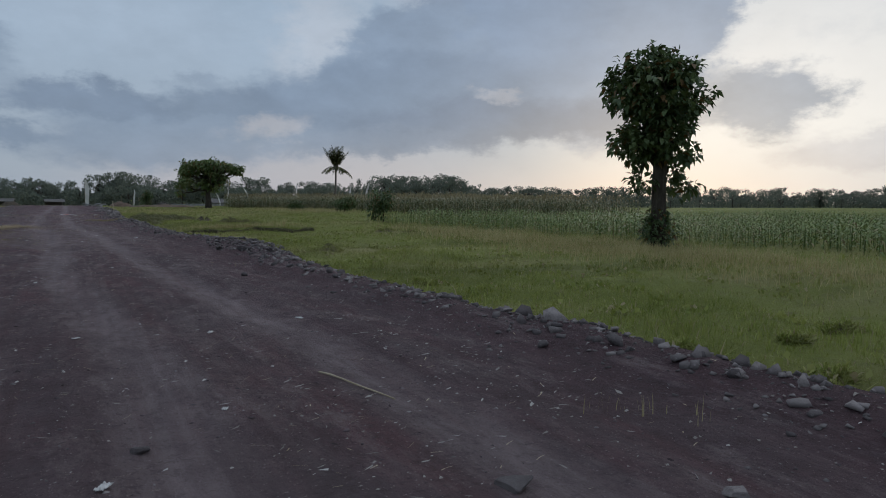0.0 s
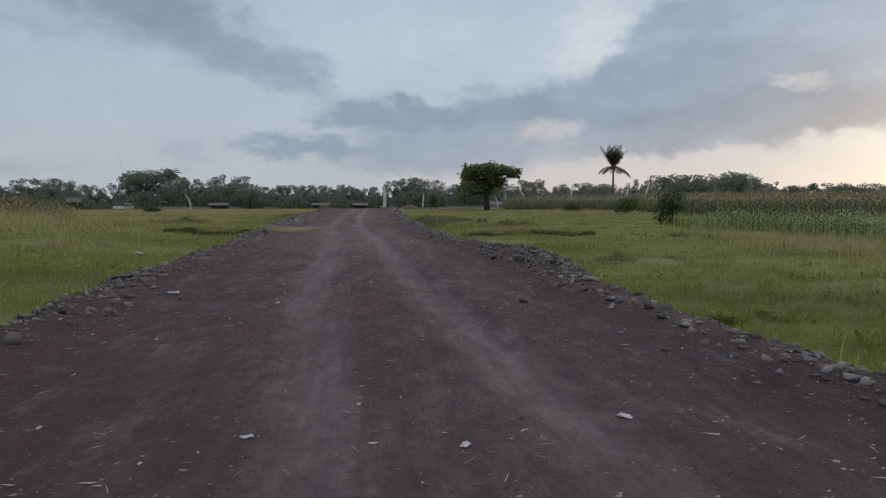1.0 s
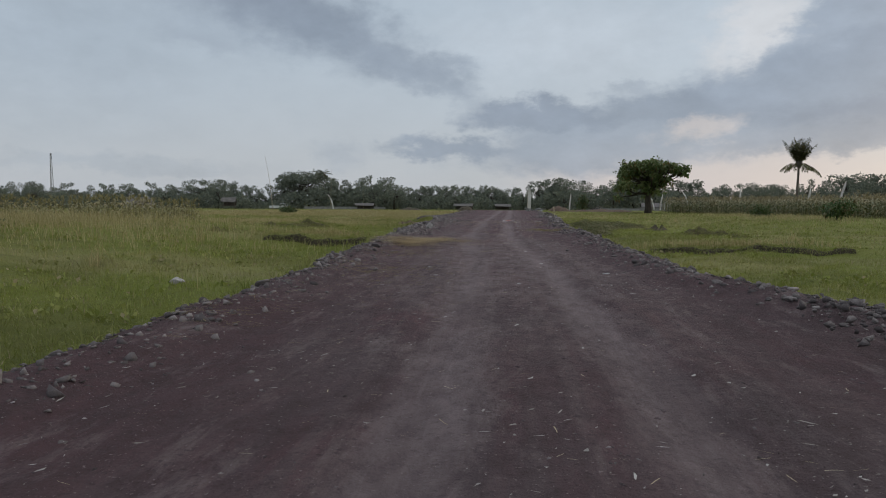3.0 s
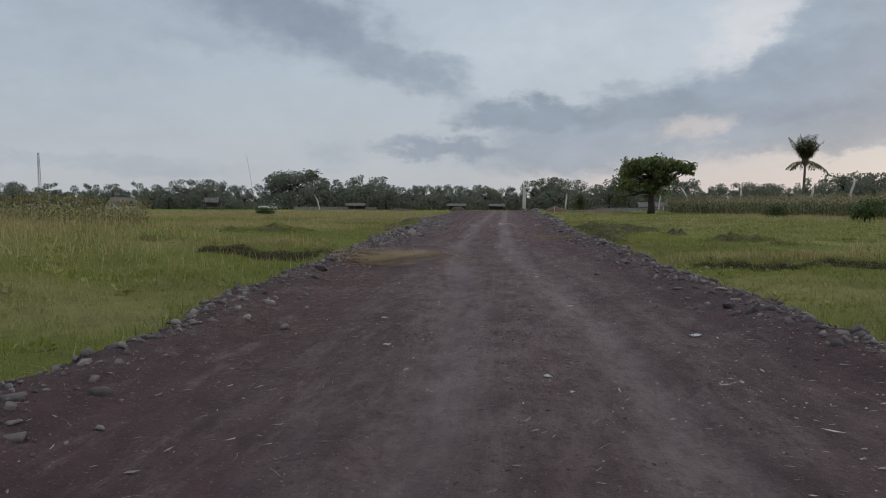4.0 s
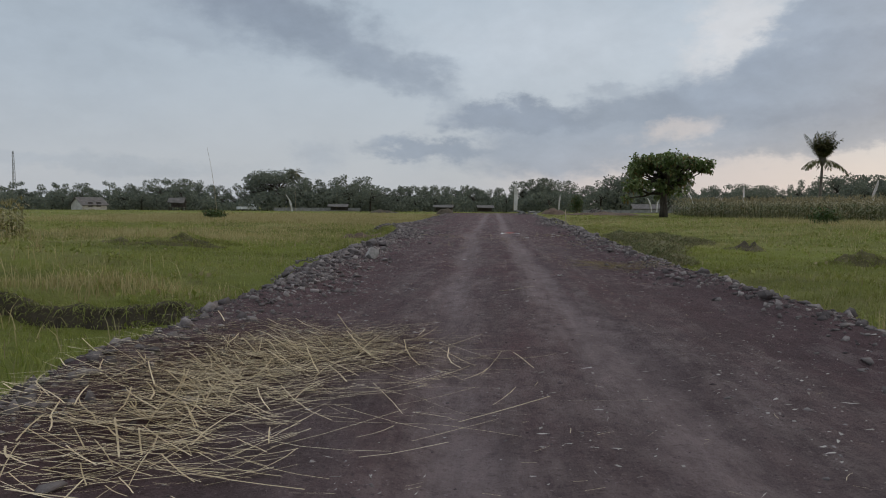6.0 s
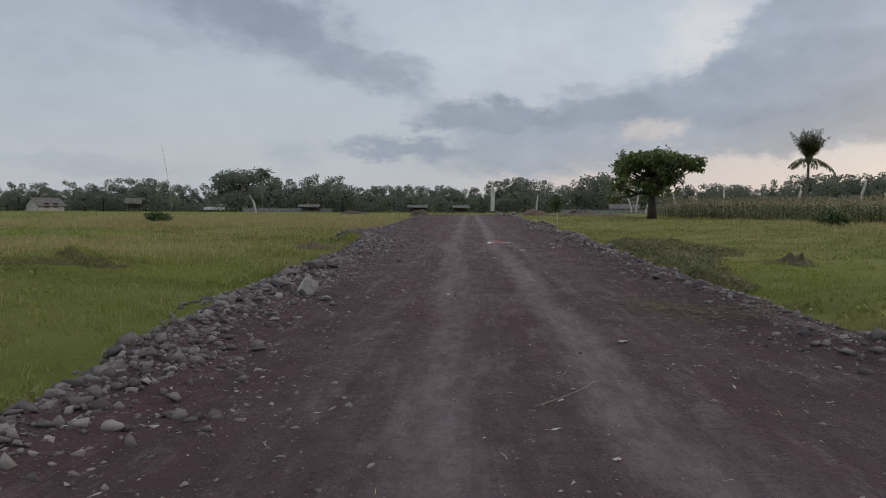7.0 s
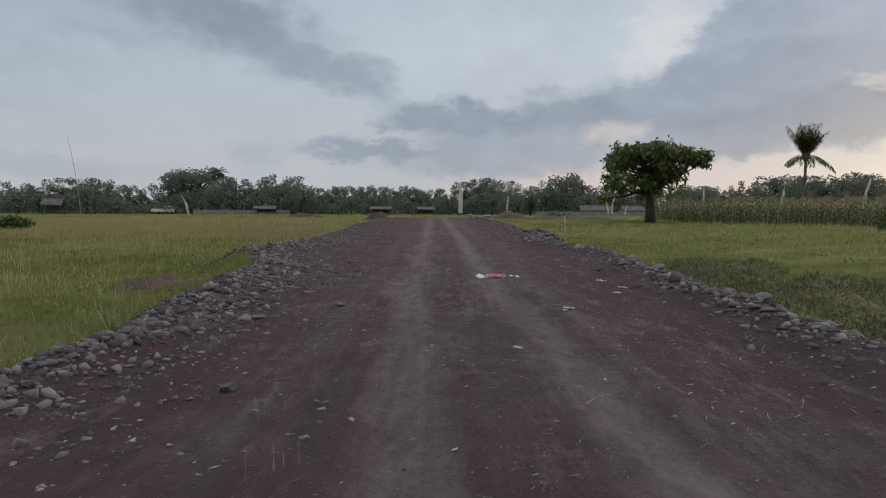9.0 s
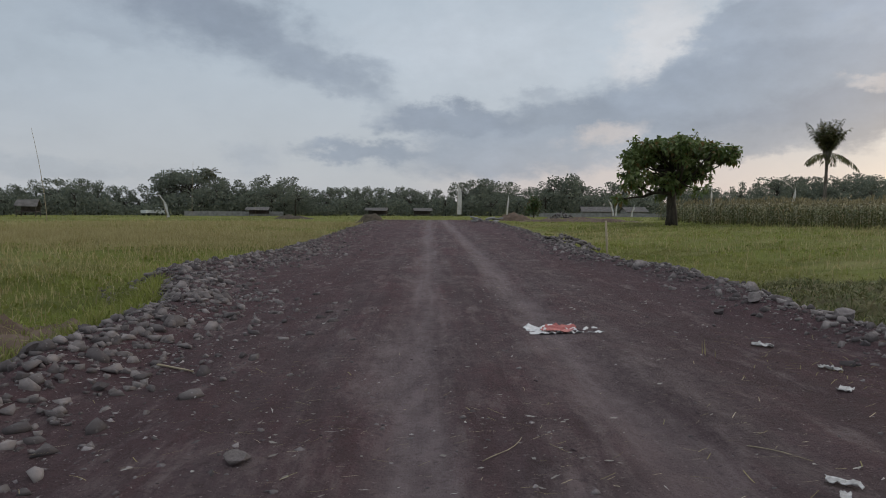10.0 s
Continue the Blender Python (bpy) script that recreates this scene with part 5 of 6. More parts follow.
    base = np.stack([cx, cy, ground_z(cx, cy) + rng.uniform(0, 0.05, len(cx))], 1)
    way = np.stack([rng.normal(0, 0.7, len(cx)), rng.normal(0, 0.7, len(cx)), np.full(len(cx), 0.7)], 1)
    me = tufts_mesh("field_weeds", base, way, rng.uniform(0.04, 0.10, len(cx)), rng)
    tagged(add_mesh("field_weeds", me, GRASS), "low clumps of darker broad-leaved weeds in the grass", "weeds", kind="stuff")
    # a few sprouts that stand in the dirt
    xs, ys, hs = [], [], []
    for cx, cy in ((3.06, 4.58), (3.02, 4.66), (3.2, 4.4), (2.9, 4.75), (-1.35, 39.3), (-1.1, 38.6), (-0.75, 38.2), (-0.85, 11.9), (2.9, 12.4), (1.4, 45.0)):
        n = 5
        xs.append(cx + rng.normal(0, 0.04, n)), ys.append(cy + rng.normal(0, 0.04, n)), hs.append(rng.uniform(0.06, 0.18, n))
    grass_patches("sprouts", "thin pale grass sprouts in the bare dirt", np.concatenate(xs), np.concatenate(ys), np.concatenate(hs), np.full(50, 0.004), DRYGRASS, 904, "weeds", 0.2)


build_grass()


# ---------- heaps, clods and a stake ----------
def heap(name, x, y, w, d, h, mat, seed, label, category="soil heap", tufts=0, rough=0.25, cover=None, cover_size=1.0):
    bm = bmesh.new()
    bmesh.ops.create_grid(bm, x_segments=26, y_segments=22, size=1.0)
    for v in bm.verts:
        r = min(1.0, math.hypot(v.co.x, v.co.y))
        q = Vector((v.co.x * 2.2, v.co.y * 2.2, seed * 1.7))
        k = (1 - r * r) * (1 + rough * 2.2 * noise.noise(q) + rough * noise.noise(q * 3.3)) + rough * 0.5 * noise.noise(q * 7) * (1 - r)
        px, py = x + v.co.x * w / 2, y + v.co.y * d / 2
        v.co = Vector((px - x, py - y, gz(px, py) - gz(x, y) - 0.04 + max(k, -0.05) * h))
    ob = part(name, bm, mat, smooth=True)
    ob.location = (x, y, gz(x, y))
    tagged(ob, label, category)
    if tufts:
        rng = np.random.default_rng(seed)
        a, r = rng.uniform(0, 6.28, tufts), np.sqrt(rng.random(tufts)) * 0.95
        px, py = np.cos(a) * r * w / 2, np.sin(a) * r * d / 2
        lump = np.array([1 + rough * 2.2 * noise.noise(Vector((u * 2.2, v * 2.2, seed * 1.7))) for u, v in zip(np.cos(a) * r, np.sin(a) * r)])
        base = np.stack([px, py, (1 - r * r) * h * np.maximum(lump, 0.0) - 0.03], 1)
        way = np.stack([rng.normal(0, 0.6, tufts), rng.normal(0, 0.6, tufts), np.ones(tufts)], 1)
        add_mesh("weed_cover", leaves_mesh("weed_cover", base, way, rng.uniform(0.05, 0.15, tufts) * cover_size, 0.012 * cover_size, 0.3, rng), cover or GRASS, ob, "straggling green and dry weeds")["kind"] = "stuff"
    return ob


heap("soil_mound", 7.6, 43.6, 1.5, 1.1, 0.19, DARK_EARTH, 1, "dark clod of earth with dry roots in the grass", tufts=420, rough=0.6)
for i, (x, y, w, d, h) in enumerate([(4.3, 39.9, 1.5, 2.6, 0.15), (4.6, 42.4, 1.8, 3.2, 0.16), (5.3, 45.4, 2.5, 3.6, 0.18), (4.9, 48.2, 2.2, 3.4, 0.2), (6.0, 50.6, 3.0, 3.0, 0.17), (6.7, 46.9, 2.1, 3.0, 0.16)]):
    heap("soil_mound", x, y, w, d, h, TURF_EARTH, 60 + i, "weedy bank of dug-out earth beside the stones", rough=0.7, tufts=3000, cover=LEAF_WEED, cover_size=1.7)
heap("soil_mound", 6.4, 95, 3.0, 2.6, 0.75, EARTH, 4, "reddish brown heap of earth beyond the road", tufts=0)
heap("soil_mound", -4.9, 84, 2.2, 2.0, 0.55, DARK_EARTH, 5, "dark heap of earth at the end of the road", tufts=60)
heap("soil_mound", -13.5, 101, 4.0, 2.5, 0.36, DARK_EARTH, 6, "low brown heap of earth in the grass", tufts=40)
heap("soil_mound", -4.75, 46.6, 2.0, 1.8, 0.17, EARTH, 7, "crumbling red-brown bank of earth with grass", tufts=1500, rough=1.0, cover_size=0.9)
heap("soil_mound", 11.0, 92, 11.0, 5.0, 0.32, EARTH, 8, "low strip of bare brown earth", tufts=300, rough=0.5, cover_size=1.5)
for i, (x, y, w) in enumerate([(7.0, 6.25, 0.4), (8.26, 6.5, 0.55), (5.97, 5.3, 0.5), (5.74, 6.6, 0.4), (5.8, 12.1, 0.5), (5.07, 11.8, 0.45), (6.6, 19.1, 1.1), (12.5, 28.1, 1.0), (-9.5, 18.5, 1.5), (-8.7, 31.5, 1.0), (8.9, 36, 0.9), (13.5, 27.5, 0.9), (7.2, 30, 0.8)]):
    heap("earth_clod", x, y, w, w * 0.7, w * 0.09, TURF_EARTH, 20 + i, "dark lump of turned earth in the grass", "earth clod", tufts=700, rough=1.0, cover_size=1.2)



def field_ledge(x0, x1, seed):
    """The bare crumbling face of a terrace step, overhung by grass."""
    n, rows = 90, 7
    X = np.linspace(x0, x1, n)
    h = ledge_step(X)
    rag = np.array([noise.noise(Vector((x * 1.7, seed, 0))) + 0.5 * noise.noise(Vector((x * 5.1, seed, 3))) for x in X])
    low = ground_z(X, np.full(n, LEDGE_Y - 0.06))
    V = []
    for k in range(rows):
        t = k / (rows - 1)
        bulge = np.array([0.03 * noise.noise(Vector((x * 6, t * 3, seed))) for x in X])
        V.append(np.stack([X, LEDGE_Y - 0.07 + 0.05 * rag - 0.02 * math.sin(3 * t) + 0.10 * t + bulge, low - 0.05 + t * (h * (0.95 + 0.2 * rag) + 0.05)], 1))
    back = V[-1] + np.array([0, 0.4, -0.12])
    V = np.concatenate(V + [back])
    q = (np.arange(rows)[:, None] * n + np.arange(n - 1)[None]).ravel()
    ob = tagged(add_mesh("earth_ledge", mesh_np("earth_ledge", V, np.stack([q, q + 1, q + n + 1, q + n], 1), True), DARK_EARTH), "low dark ledge of bare earth between two grassy plots", "earth ledge")
    rng = np.random.default_rng(seed)
    m = int(300 * (x1 - x0))
    x = rng.uniform(x0, x1, m)
    t = np.where(rng.random(m) < 0.6, rng.uniform(0.85, 1.0, m), rng.random(m))
    base = np.stack([x, LEDGE_Y - 0.09 + 0.1 * t + np.interp(x, X, rag) * 0.05, np.interp(x, X, low) + t * np.interp(x, X, h * (0.95 + 0.2 * rag))], 1)
    way = np.stack([rng.normal(0, 0.5, m), -0.5 + rng.normal(0, 0.4, m), rng.normal(0.5, 0.6, m)], 1)
    add_mesh("grass_fringe", leaves_mesh("grass_fringe", base, way, rng.uniform(0.06, 0.2, m), 0.01, 0.35, rng), GRASS, ob, "grass that hangs over the ledge")["kind"] = "stuff"


field_ledge(-6.6, -3.1, 51)
field_ledge(4.6, 10.0, 52)
heap("earth_ledge", -9.0, 40.5, 4.5, 0.9, 0.14, TURF_EARTH, 53, "low dark ledge of earth between two plots", "earth ledge", tufts=3200, rough=1.1, cover_size=1.3)
heap("earth_ledge", 8.5, 38.5, 3.0, 0.8, 0.2, TURF_EARTH, 54, "low dark ledge of earth between two plots", "earth ledge", tufts=2600, rough=1.1, cover_size=1.3)

rng = np.random.default_rng(41)
pile = tagged(holder("stone_pile", 13.0, 108, gz(13, 108)), "heap of grey stones beyond the road", "stone pile")
for i in range(70):
    a, r = rng.uniform(0, 6.28), math.sqrt(rng.random())
    ob = new("stone", STONE_MESHES[i % 8])
    ob.parent = pile
    ob.matrix_basis = pose(r * 1.5 * math.cos(a), r * 1.0 * math.sin(a), 0.75 * (1 - r) + 0.06, rng.uniform(-30, 30), rng.uniform(-30, 30), rng.uniform(0, 360)) @ Matrix.Scale(rng.uniform(0.25, 0.5), 4)
pile = tagged(holder("stone_pile", 3.1, 58.6, gz(3.1, 58.6)), "long heap of dark rubble at the road's edge", "stone pile")
for i in range(190):
    a, r = rng.uniform(0, 6.28), math.sqrt(rng.random())
    ob = new("stone", STONE_MESHES[i % 8])
    ob.parent = pile
    ob.matrix_basis = pose(r * 0.8 * math.cos(a), r * 2.6 * math.sin(a), 0.34 * (1 - r) + 0.03, rng.uniform(-30, 30), rng.uniform(-30, 30), rng.uniform(0, 360)) @ Matrix.Scale(rng.uniform(0.09, 0.26), 4)
pile = tagged(holder("stone_pile", 3.65, 15.5, gz(3.65, 15.5)), "heap of dark grey rubble at the road's edge", "stone pile")
for i in range(295):
    a, r = rng.uniform(0, 6.28), math.sqrt(rng.random())
    ob = new("stone", STONE_MESHES[i % 8])
    ob.parent = pile
    ob.matrix_basis = pose(r * 0.6 * math.cos(a), r * 2.6 * math.sin(a), 0.15 * (1 - r) + 0.02, rng.uniform(-30, 30), rng.uniform(-30, 30), rng.uniform(0, 360)) @ Matrix.Scale(0.04 + 0.10 * rng.random() ** 2.4, 4)
slabs = tagged(holder("concrete_rubble", 2.7, 84.2, gz(2.7, 84.2)), "broken pale concrete pieces at the road's end", "rubble")
for i in range(6):
    bm = bmesh.new()
    box(bm, -0.4, -0.25, 0, 0.4, 0.25, 0.12)
    bmesh.ops.bevel(bm, geom=bm.edges[:], offset=0.02, segments=1)
    ob = part("slab", bm, CONCRETE, slabs)
    ob.matrix_basis = pose(rng.normal(0, 0.6), rng.normal(0, 0.6), 0.02 + 0.04 * i, rng.uniform(-15, 15), rng.uniform(-15, 15), rng.uniform(0, 180)) @ Matrix.Scale(rng.uniform(0.5, 1.1), 4)

bm = bmesh.new()
tube(bm, [(0, 0, -0.2), (-0.02, 0, 0.4), (-0.06, 0, 1.12)], [0.03, 0.028, 0.024], 7)
stake = part("stake", bm, BAMBOO, smooth=True)
stake.location = (3.45, 55.2, gz(3.45, 55.2))
tagged(stake, "split bamboo marker stake at the road's edge", "stake")


# ---------- shrubs and papaya ----------
def shrub(x, y, w, h, seed, label, leaf=0.2, mat=None):
    rng = np.random.default_rng(seed)
    blobs = [(rng.normal(0, w * 0.18), rng.normal(0, w * 0.18), h * rng.uniform(0.25, 0.85), w * 0.3, w * 0.3, h * 0.2) for _ in range(9)]
    t = broad_tree("shrub", [(0, 0, -0.1), (0.02, 0, h * 0.3), (0, 0, h * 0.6)], [0.05, 0.04, 0.02], blobs, 1100, leaf, 0.3, mat or LEAF_TEAK, seed)
    t.matrix_basis = pose(x, y, gz(x, y))
    return tagged(t, label, "shrub")


shrub(16.8, 37.6, 1.6, 1.9, 31, "dark dense shrub at the corner of the young maize", 0.22)
shrub(21.5, 56, 2.4, 1.5, 32, "leafy green shrub in front of the tall maize", 0.2, LEAF_MID)
shrub(19.5, 64, 2.0, 1.0, 33, "low leafy green shrub in front of the tall maize", 0.2, LEAF_MID)
shrub(-17.5, 62.5, 1.6, 0.7, 34, "low green shrub in the field", 0.18, LEAF_MID)
shrub(-15.5, 28.5, 2.2, 1.0, 35, "green shrub beside the papaya trees", 0.2, LEAF_MID)
shrub(-19, 31.5, 2.6, 1.3, 36, "green shrub beside the papaya trees", 0.2, LEAF_MID)
shrub(1.6 + 10, 118, 1.6, 2.6, 37, "slim dark tree-like shrub beyond the road", 0.3)


def papaya(height, seed, bow):
    rng = np.random.default_rng(seed)
    root = new("papaya_tree")
    bm = bmesh.new()
    pts = [(bow * (1 - (1 - i / 8) ** 2), 0, -0.2 + (height + 0.2) * i / 8) for i in range(9)]
    tube(bm, pts, [0.13 - 0.07 * i / 8 for i in range(9)], 9)
    part("trunk", bm, PALM_BARK, root, smooth=True)
    top = np.array(pts[-1])
    for i in range(17):
        a, up = i * 2.4, 1.2 - 2.0 * i / 17
        L = rng.uniform(0.4, 0.62)
        s = np.linspace(0, 1, 5)
        el = up - s * 0.5
        spine = top + np.cumsum(np.stack([np.cos(el) * math.cos(a), np.cos(el) * math.sin(a), np.sin(el)], 1) * L / 5, 0)
        end = spine[-1]
        out = np.array([math.cos(a), math.sin(a), -0.35])
        base, way, ln = [], [], []
        for k in range(9):
            b = a + (k - 4) * 0.5
            for q in (0.0, 0.45):
                d = np.array([math.cos(b), math.sin(b), -0.35 - 0.1 * abs(k - 4)])
                base.append(end + d * q * 0.24)
                way.append(d + rng.normal(0, 0.12, 3))
                ln.append((0.31 - 0.025 * abs(k - 4)) * (1 if q == 0 else 0.6))
        lf = add_mesh("leaf", leaves_mesh("leaf", np.array(base), np.array(way), np.array(ln), np.array(ln) * 0.42, 0.3, rng), LEAF_MID, root)
        bm = bmesh.new()
        tube(bm, [tuple(top)] + [tuple(p) for p in spine], [0.014] * 5 + [0.008], 5)
        part("leaf_stalk", bm, LEAF_MID, lf)
    for k in range(6):
        bm = bmesh.new()
        bmesh.ops.create_icosphere(bm, subdivisions=2, radius=0.08)
        for v in bm.verts:
            v.co = Vector((v.co.x, v.co.y, v.co.z * 1.5))
        ob = part("fruit", bm, LEAF_MID, root, smooth=True)
        ob.location = Vector(top) + Vector((0.12 * math.cos(k), 0.12 * math.sin(k), -0.2 - 0.06 * k))
    return root


for x, y, h, sd, bow in ((-11.85, 25.7, 2.6, 3, -0.75), (-15.4, 24.6, 2.75, 4, 0.2)):
    t = papaya(h, sd, bow)
    t.matrix_basis = pose(x, y, gz(x, y))
    tagged(t, "slender papaya tree with a bowed bare trunk", "papaya tree", group="papaya trees")


# ---------- feather flags and poles ----------
def feather_flag(x, y, top, seed, lean=0.0, width=0.55, drop=0.25, red=False):
    """A tall strip of white cloth on a bent bamboo pole."""
    z = gz(x, y)
    h = top - z
    root = tagged(holder("feather_flag", x, y, z), "tall white feather flag on a bent bamboo pole", "flag", group="feather flags")
    bm = bmesh.new()
    n = 10
    pts = [(lean * (i / n) ** 2 * h, 0, -0.2 + (h + 0.2) * i / n) for i in range(n + 1)]
    tube(bm, pts, [0.035 - 0.025 * i / n for i in range(n + 1)], 6)
    part("pole", bm, BAMBOO, root, smooth=True)
    bm = bmesh.new()
    rows = []
    for i in range(15):
        t = drop * 0.3 + (1 - drop * 0.3) * i / 14
        w = width * (1.0 if i < 11 else 1.0 - 0.22 * (i - 10))
        px = lean * t * t * h
        sway = 0.10 * math.sin(i * 0.9 + seed)
        rows.append([bm.verts.new((px + 0.03 + w * u, 0.05 * math.sin(3 * u + i * 0.7 + seed) + sway * u, t * h)) for u in (0, 0.33, 0.66, 1.0)])
    for a, b in zip(rows, rows[1:]):
        for i in range(3):
            bm.faces.new((a[i], a[i + 1], b[i + 1], b[i]))
    bmesh.ops.solidify(bm, geom=bm.faces[:], thickness=0.006)
    part("cloth", bm, RED_CLOTH if red else WHITE_CLOTH, root)
    return root


for i, (x, y, top, lean, w) in enumerate([(3.1, 135, 4.2, 0.02, 0.62), (12.0, 150, 2.9, 0.1, 0.28), (27.0, 139, 2.3, -0.28, 0.24), (26.4, 128, 1.3, 0.3, 0.24), (27.7, 117, 3.3, -0.35, 0.22), (44.5, 145, 4.2, 0.05, 0.35), (42.4, 101, 3.9, 0.22, 0.36),
                                          (-24, 98, 2.0, -0.3, 0.2), (30.5, 150, 3.0, 0.15, 0.28), (55, 140, 4.4, 0.15, 0.36)]):
    feather_flag(x, y, top, i, lean, w)


def bamboo_pole(x, y, h, dx, label):
    bm = bmesh.new()
    n = 14
    tube(bm, [(dx * (i / n) ** 1.6, 0, -0.3 + (h + 0.3) * i / n) for i in range(n + 1)], [0.028 - 0.02 * i / n + 0.002 * (i % 2) for i in range(n + 1)], 6)
    ob = part("bamboo_pole", bm, BAMBOO, smooth=True)
    ob.location = (x, y, gz(x, y))
    return tagged(ob, label, "pole")


bamboo_pole(-28.6, 88, 6.8, -0.9, "tall thin bamboo pole with a bent tip")
bamboo_pole(-33.5, 130, 7.5, 0.3, "tall thin bamboo pole standing in the field")
bamboo_pole(-45, 205, 9.0, 0.2, "thin pole in front of the far woods")
bamboo_pole(-12, 205, 8.0, 0.1, "thin pole in front of the far woods")
bamboo_pole(8.5, 128, 1.8, 0.05, "short bamboo pole beyond the road")


def lattice_mast(x, y, h, w):
    root = tagged(holder("radio_mast", x, y, gz(x, y)), "grey steel lattice mast above the far woods", "mast")
    corner = [(math.cos(a) * w, math.sin(a) * w) for a in (0.3, 2.39, 4.49)]
    for c in corner:
        bm = bmesh.new()
        tube(bm, [(c[0], c[1], -0.5), (c[0] * 0.35, c[1] * 0.35, h)], [0.22, 0.14], 5)
        part("leg", bm, STEEL, root)
    bm = bmesh.new()
    n = 14
    for i in range(n):
        for k in range(3):
            a, b = corner[k], corner[(k + 1) % 3]
            s0, s1 = 1 - 0.65 * i / n, 1 - 0.65 * (i + 1) / n
            tube(bm, [(a[0] * s0, a[1] * s0, h * i / n), (b[0] * s1, b[1] * s1, h * (i + 1) / n)], [0.1, 0.1], 4)
    part("bracing", bm, STEEL, root)
    return root


lattice_mast(-356, 479, 40, 1.6)


# ---------- buildings at the edge of the woods ----------
def cottage(x, y, turn, w, d, h, rise, roof, wall, label, openings=2):
    root = tagged(holder("house", x, y, gz(x, y), turn), label, "house")
    bm = bmesh.new()
    box(bm, -w / 2, -d / 2, -0.3, w / 2, d / 2, h)
    for sx in (-1, 1):
        v = [bm.verts.new((sx * (w / 2 - 0.001), -d / 2, h)), bm.verts.new((sx * (w / 2 - 0.001), d / 2, h)), bm.verts.new((sx * (w / 2 - 0.001), 0, h + rise))]
        u = [bm.verts.new((sx * (w / 2 - 0.15), q.co.y, q.co.z)) for q in v]
        bm.faces.new(v)
        bm.faces.new(u[::-1])
        for i in range(3):
            bm.faces.new((v[i], v[(i + 1) % 3], u[(i + 1) % 3], u[i]))
    part("wall", bm, wall, root)
    for sg in (-1, 1):
        bm = bmesh.new()
        e, o = d / 2 + 0.5, 0.4
        drop = rise * 0.5 / (d / 2)
        a = [(-w / 2 - o, sg * e, h - drop), (w / 2 + o, sg * e, h - drop), (w / 2 + o, 0, h + rise), (-w / 2 - o, 0, h + rise)]
        lo = [bm.verts.new(p) for p in a]
        hi = [bm.verts.new((p[0], p[1], p[2] + 0.12)) for p in a]
        bm.faces.new(lo[::-1])
        bm.faces.new(hi)
        for i in range(4):
            bm.faces.new((lo[i], lo[(i + 1) % 4], hi[(i + 1) % 4], hi[i]))
        part("roof", bm, roof, root)
    for i in range(openings):
        px = -w / 2 + w * (i + 1) / (openings + 1)
        win = new("window")
        win.parent = root
        bm = bmesh.new()
        box(bm, px - 0.55, -d / 2 - 0.06, 0.9, px + 0.55, -d / 2 + 0.02, 2.0)
        part("frame", bm, WOOD, win)
        bm = bmesh.new()
        box(bm, px - 0.45, -d / 2 - 0.075, 1.0, px + 0.45, -d / 2 - 0.062, 1.9)
        part("pane", bm, DARK_GLASS, win)
    return root


def open_hut(x, y, turn, w, d, h, roof, label):
    root = tagged(holder("field_hut", x, y, gz(x, y), turn), label, "hut")
    for sx in (-1, 1):
        for sy in (-1, 1):
            bm = bmesh.new()
            tube(bm, [(sx * w * 0.42, sy * d * 0.42, -0.2), (sx * w * 0.42, sy * d * 0.42, h)], [0.06, 0.05], 6)
            part("post", bm, WOOD, root)
    bm = bmesh.new()
    box(bm, -w * 0.42, -d * 0.42, 0.5, w * 0.42, d * 0.42, 0.6)
    part("platform", bm, WOOD, root)
    bm = bmesh.new()
    box(bm, -w * 0.42, d * 0.36, 0.6, w * 0.42, d * 0.39, h - 0.1)
    part("back_wall", bm, WOOD, root)
    for sg in (-1, 1):
        bm = bmesh.new()
        a = [(-w / 2, sg * d / 2, h - 0.15), (w / 2, sg * d / 2, h - 0.25), (w / 2, 0, h + 0.55), (-w / 2, 0, h + 0.5)]
        lo = [bm.verts.new(p) for p in a]
        hi = [bm.verts.new((p[0], p[1], p[2] + 0.08)) for p in a]
        bm.faces.new(lo[::-1])
        bm.faces.new(hi)
        for i in range(4):
            bm.faces.new((lo[i], lo[(i + 1) % 4], hi[(i + 1) % 4], hi[i]))
        part("roof", bm, roof, root)
    return root


cottage(-100, 176, 62, 6, 5, 1.5, 1.6, ROOF_TIN, PLASTER, "small pale plastered house with a rusty tin roof")
open_hut(-46.5, 115, 15, 2.3, 2.0, 1.35, ROOF_TIN, "open field hut with a tin roof on wooden posts")
open_hut(-46, 211, 5, 6, 4, 1.7, ROOF_TIN, "low open shed with a dark tin roof")
open_hut(-15, 212, -4, 6, 4, 1.7, ROOF_TIN, "low shed before the woods with a grey roof")
open_hut(-3, 213, 6, 5, 4, 1.7, ROOF_TIN, "low shed before the woods with a grey roof")
cottage(40, 200, -5, 7, 5, 1.5, 1.0, ROOF_TIN, CONCRETE, "grey shed with a tin roof before the woods", 0)
cottage(48, 196, 8, 5, 4, 1.5, 0.9, ROOF_TIN, CONCRETE, "grey shed with a tin roof before the woods", 0)
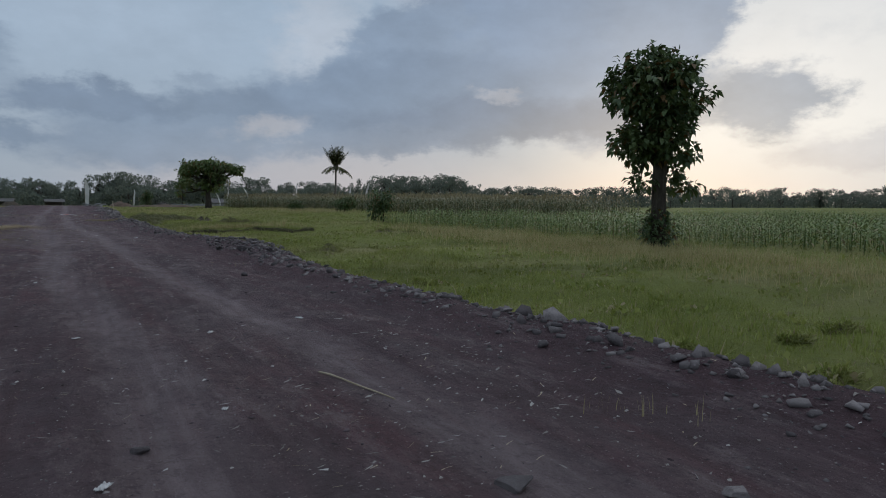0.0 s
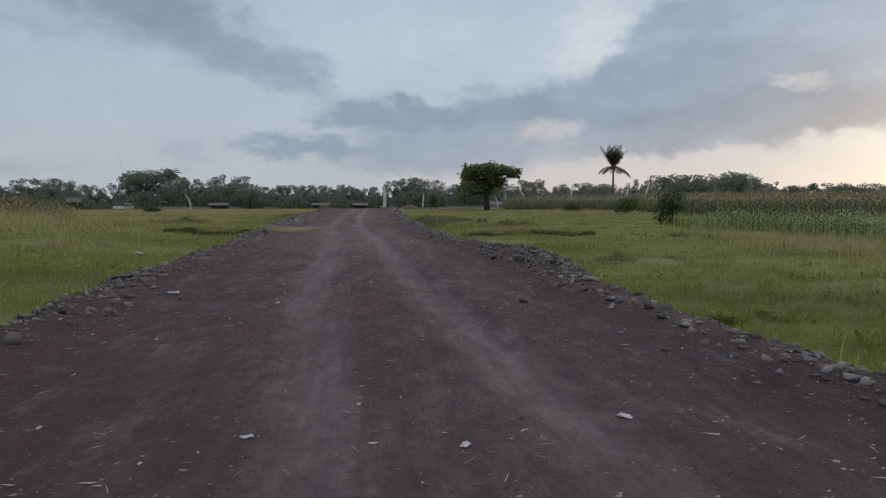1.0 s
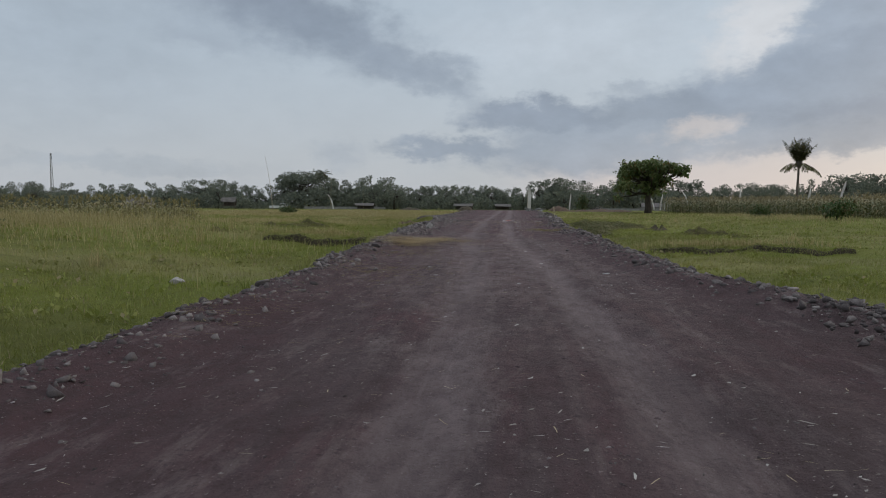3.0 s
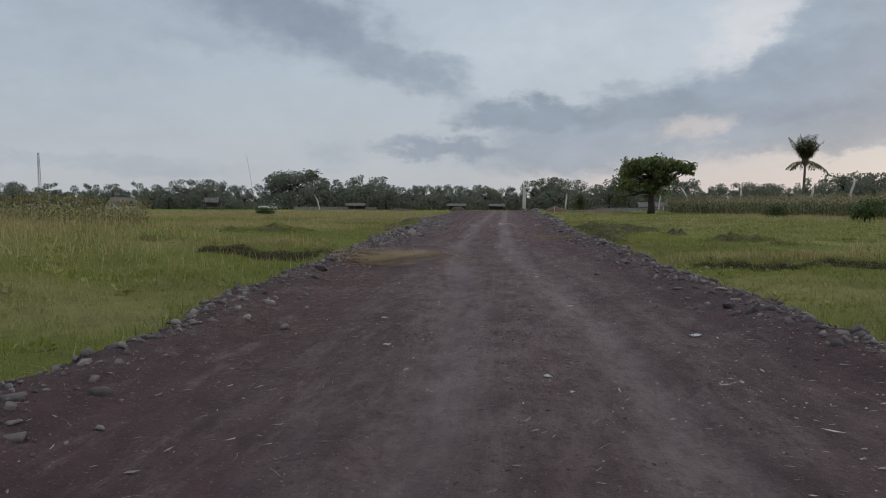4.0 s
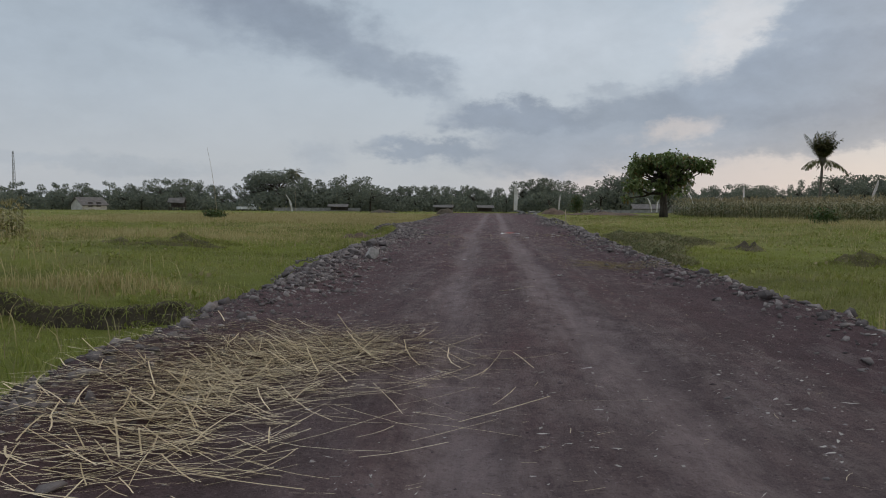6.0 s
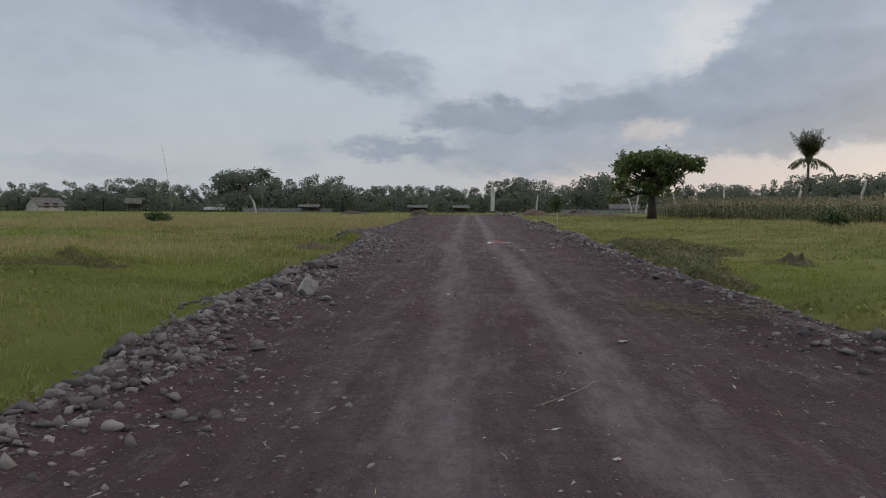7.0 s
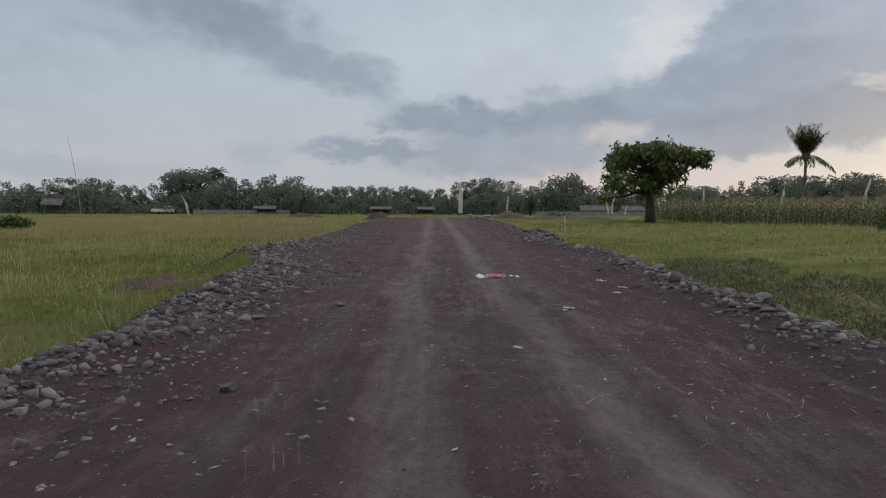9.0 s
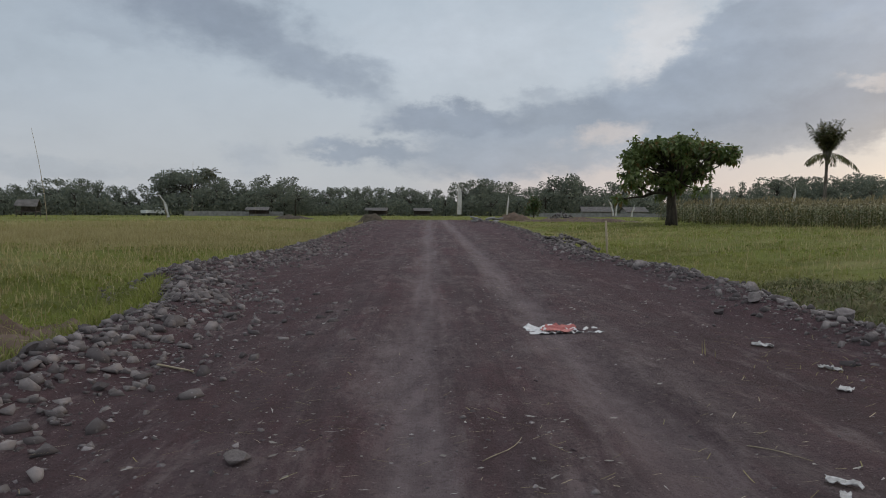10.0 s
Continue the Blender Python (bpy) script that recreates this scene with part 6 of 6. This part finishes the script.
cottage(262, 118, -50, 16, 9, 1.6, 1.8, ROOF_BLUE, PLASTER, "long shed with a pale blue tin roof beyond the fields", 4)


def concrete_wall(x0, y0, x1, y1, h):
    L = math.hypot(x1 - x0, y1 - y0)
    root = tagged(holder("boundary_wall", x0, y0, gz(x0, y0), math.degrees(math.atan2(y1 - y0, x1 - x0))), "long low grey concrete boundary wall", "wall")
    n = int(L / 3)
    for i in range(n):
        bm = bmesh.new()
        box(bm, i * 3 + 0.12, -0.06, -1.0, i * 3 + 2.88, 0.06, h)
        part("panel", bm, CONCRETE, root)
        bm = bmesh.new()
        box(bm, i * 3 - 0.12, -0.12, -1.0, i * 3 + 0.12, 0.12, h + 0.15)
        part("pillar", bm, CONCRETE, root)
    return root


concrete_wall(-67, 216, -38, 214, 1.2)
concrete_wall(22, 188, 52, 182, 0.9)


def truck(x, y, turn):
    root = tagged(holder("truck", x, y, gz(x, y), turn), "white flatbed truck parked before the woods", "truck")
    bm = bmesh.new()
    box(bm, 2.0, -1.0, 0.5, 3.6, 1.0, 2.4)
    bmesh.ops.bevel(bm, geom=bm.edges[:], offset=0.15, segments=2)
    part("cab", bm, PAINT_WHITE, root)
    bm = bmesh.new()
    box(bm, 2.7, -1.01, 1.5, 3.4, 1.01, 2.15)
    part("window", bm, DARK_GLASS, root)
    bm = bmesh.new()
    box(bm, -3.2, -1.0, 0.75, 1.8, 1.0, 1.6)
    part("cargo_bed", bm, PAINT_WHITE, root)
    for wx in (-2.2, 2.7):
        for wy in (-0.95, 0.95):
            bm = bmesh.new()
            bmesh.ops.create_cone(bm, cap_ends=True, segments=18, radius1=0.42, radius2=0.42, depth=0.28)
            ob = part("tyre", bm, TYRE, root)
            ob.matrix_basis = pose(wx, wy, 0.42, 90, 0, 0)
    return root


truck(-79, 224, 68)
t = coconut_palm(13.0, 3.2, 20, 9, False)
t.matrix_basis = pose(-69.9, 244, gz(-69.9, 244))
tagged(t, "coconut palm rising above the far woods", "palm tree")
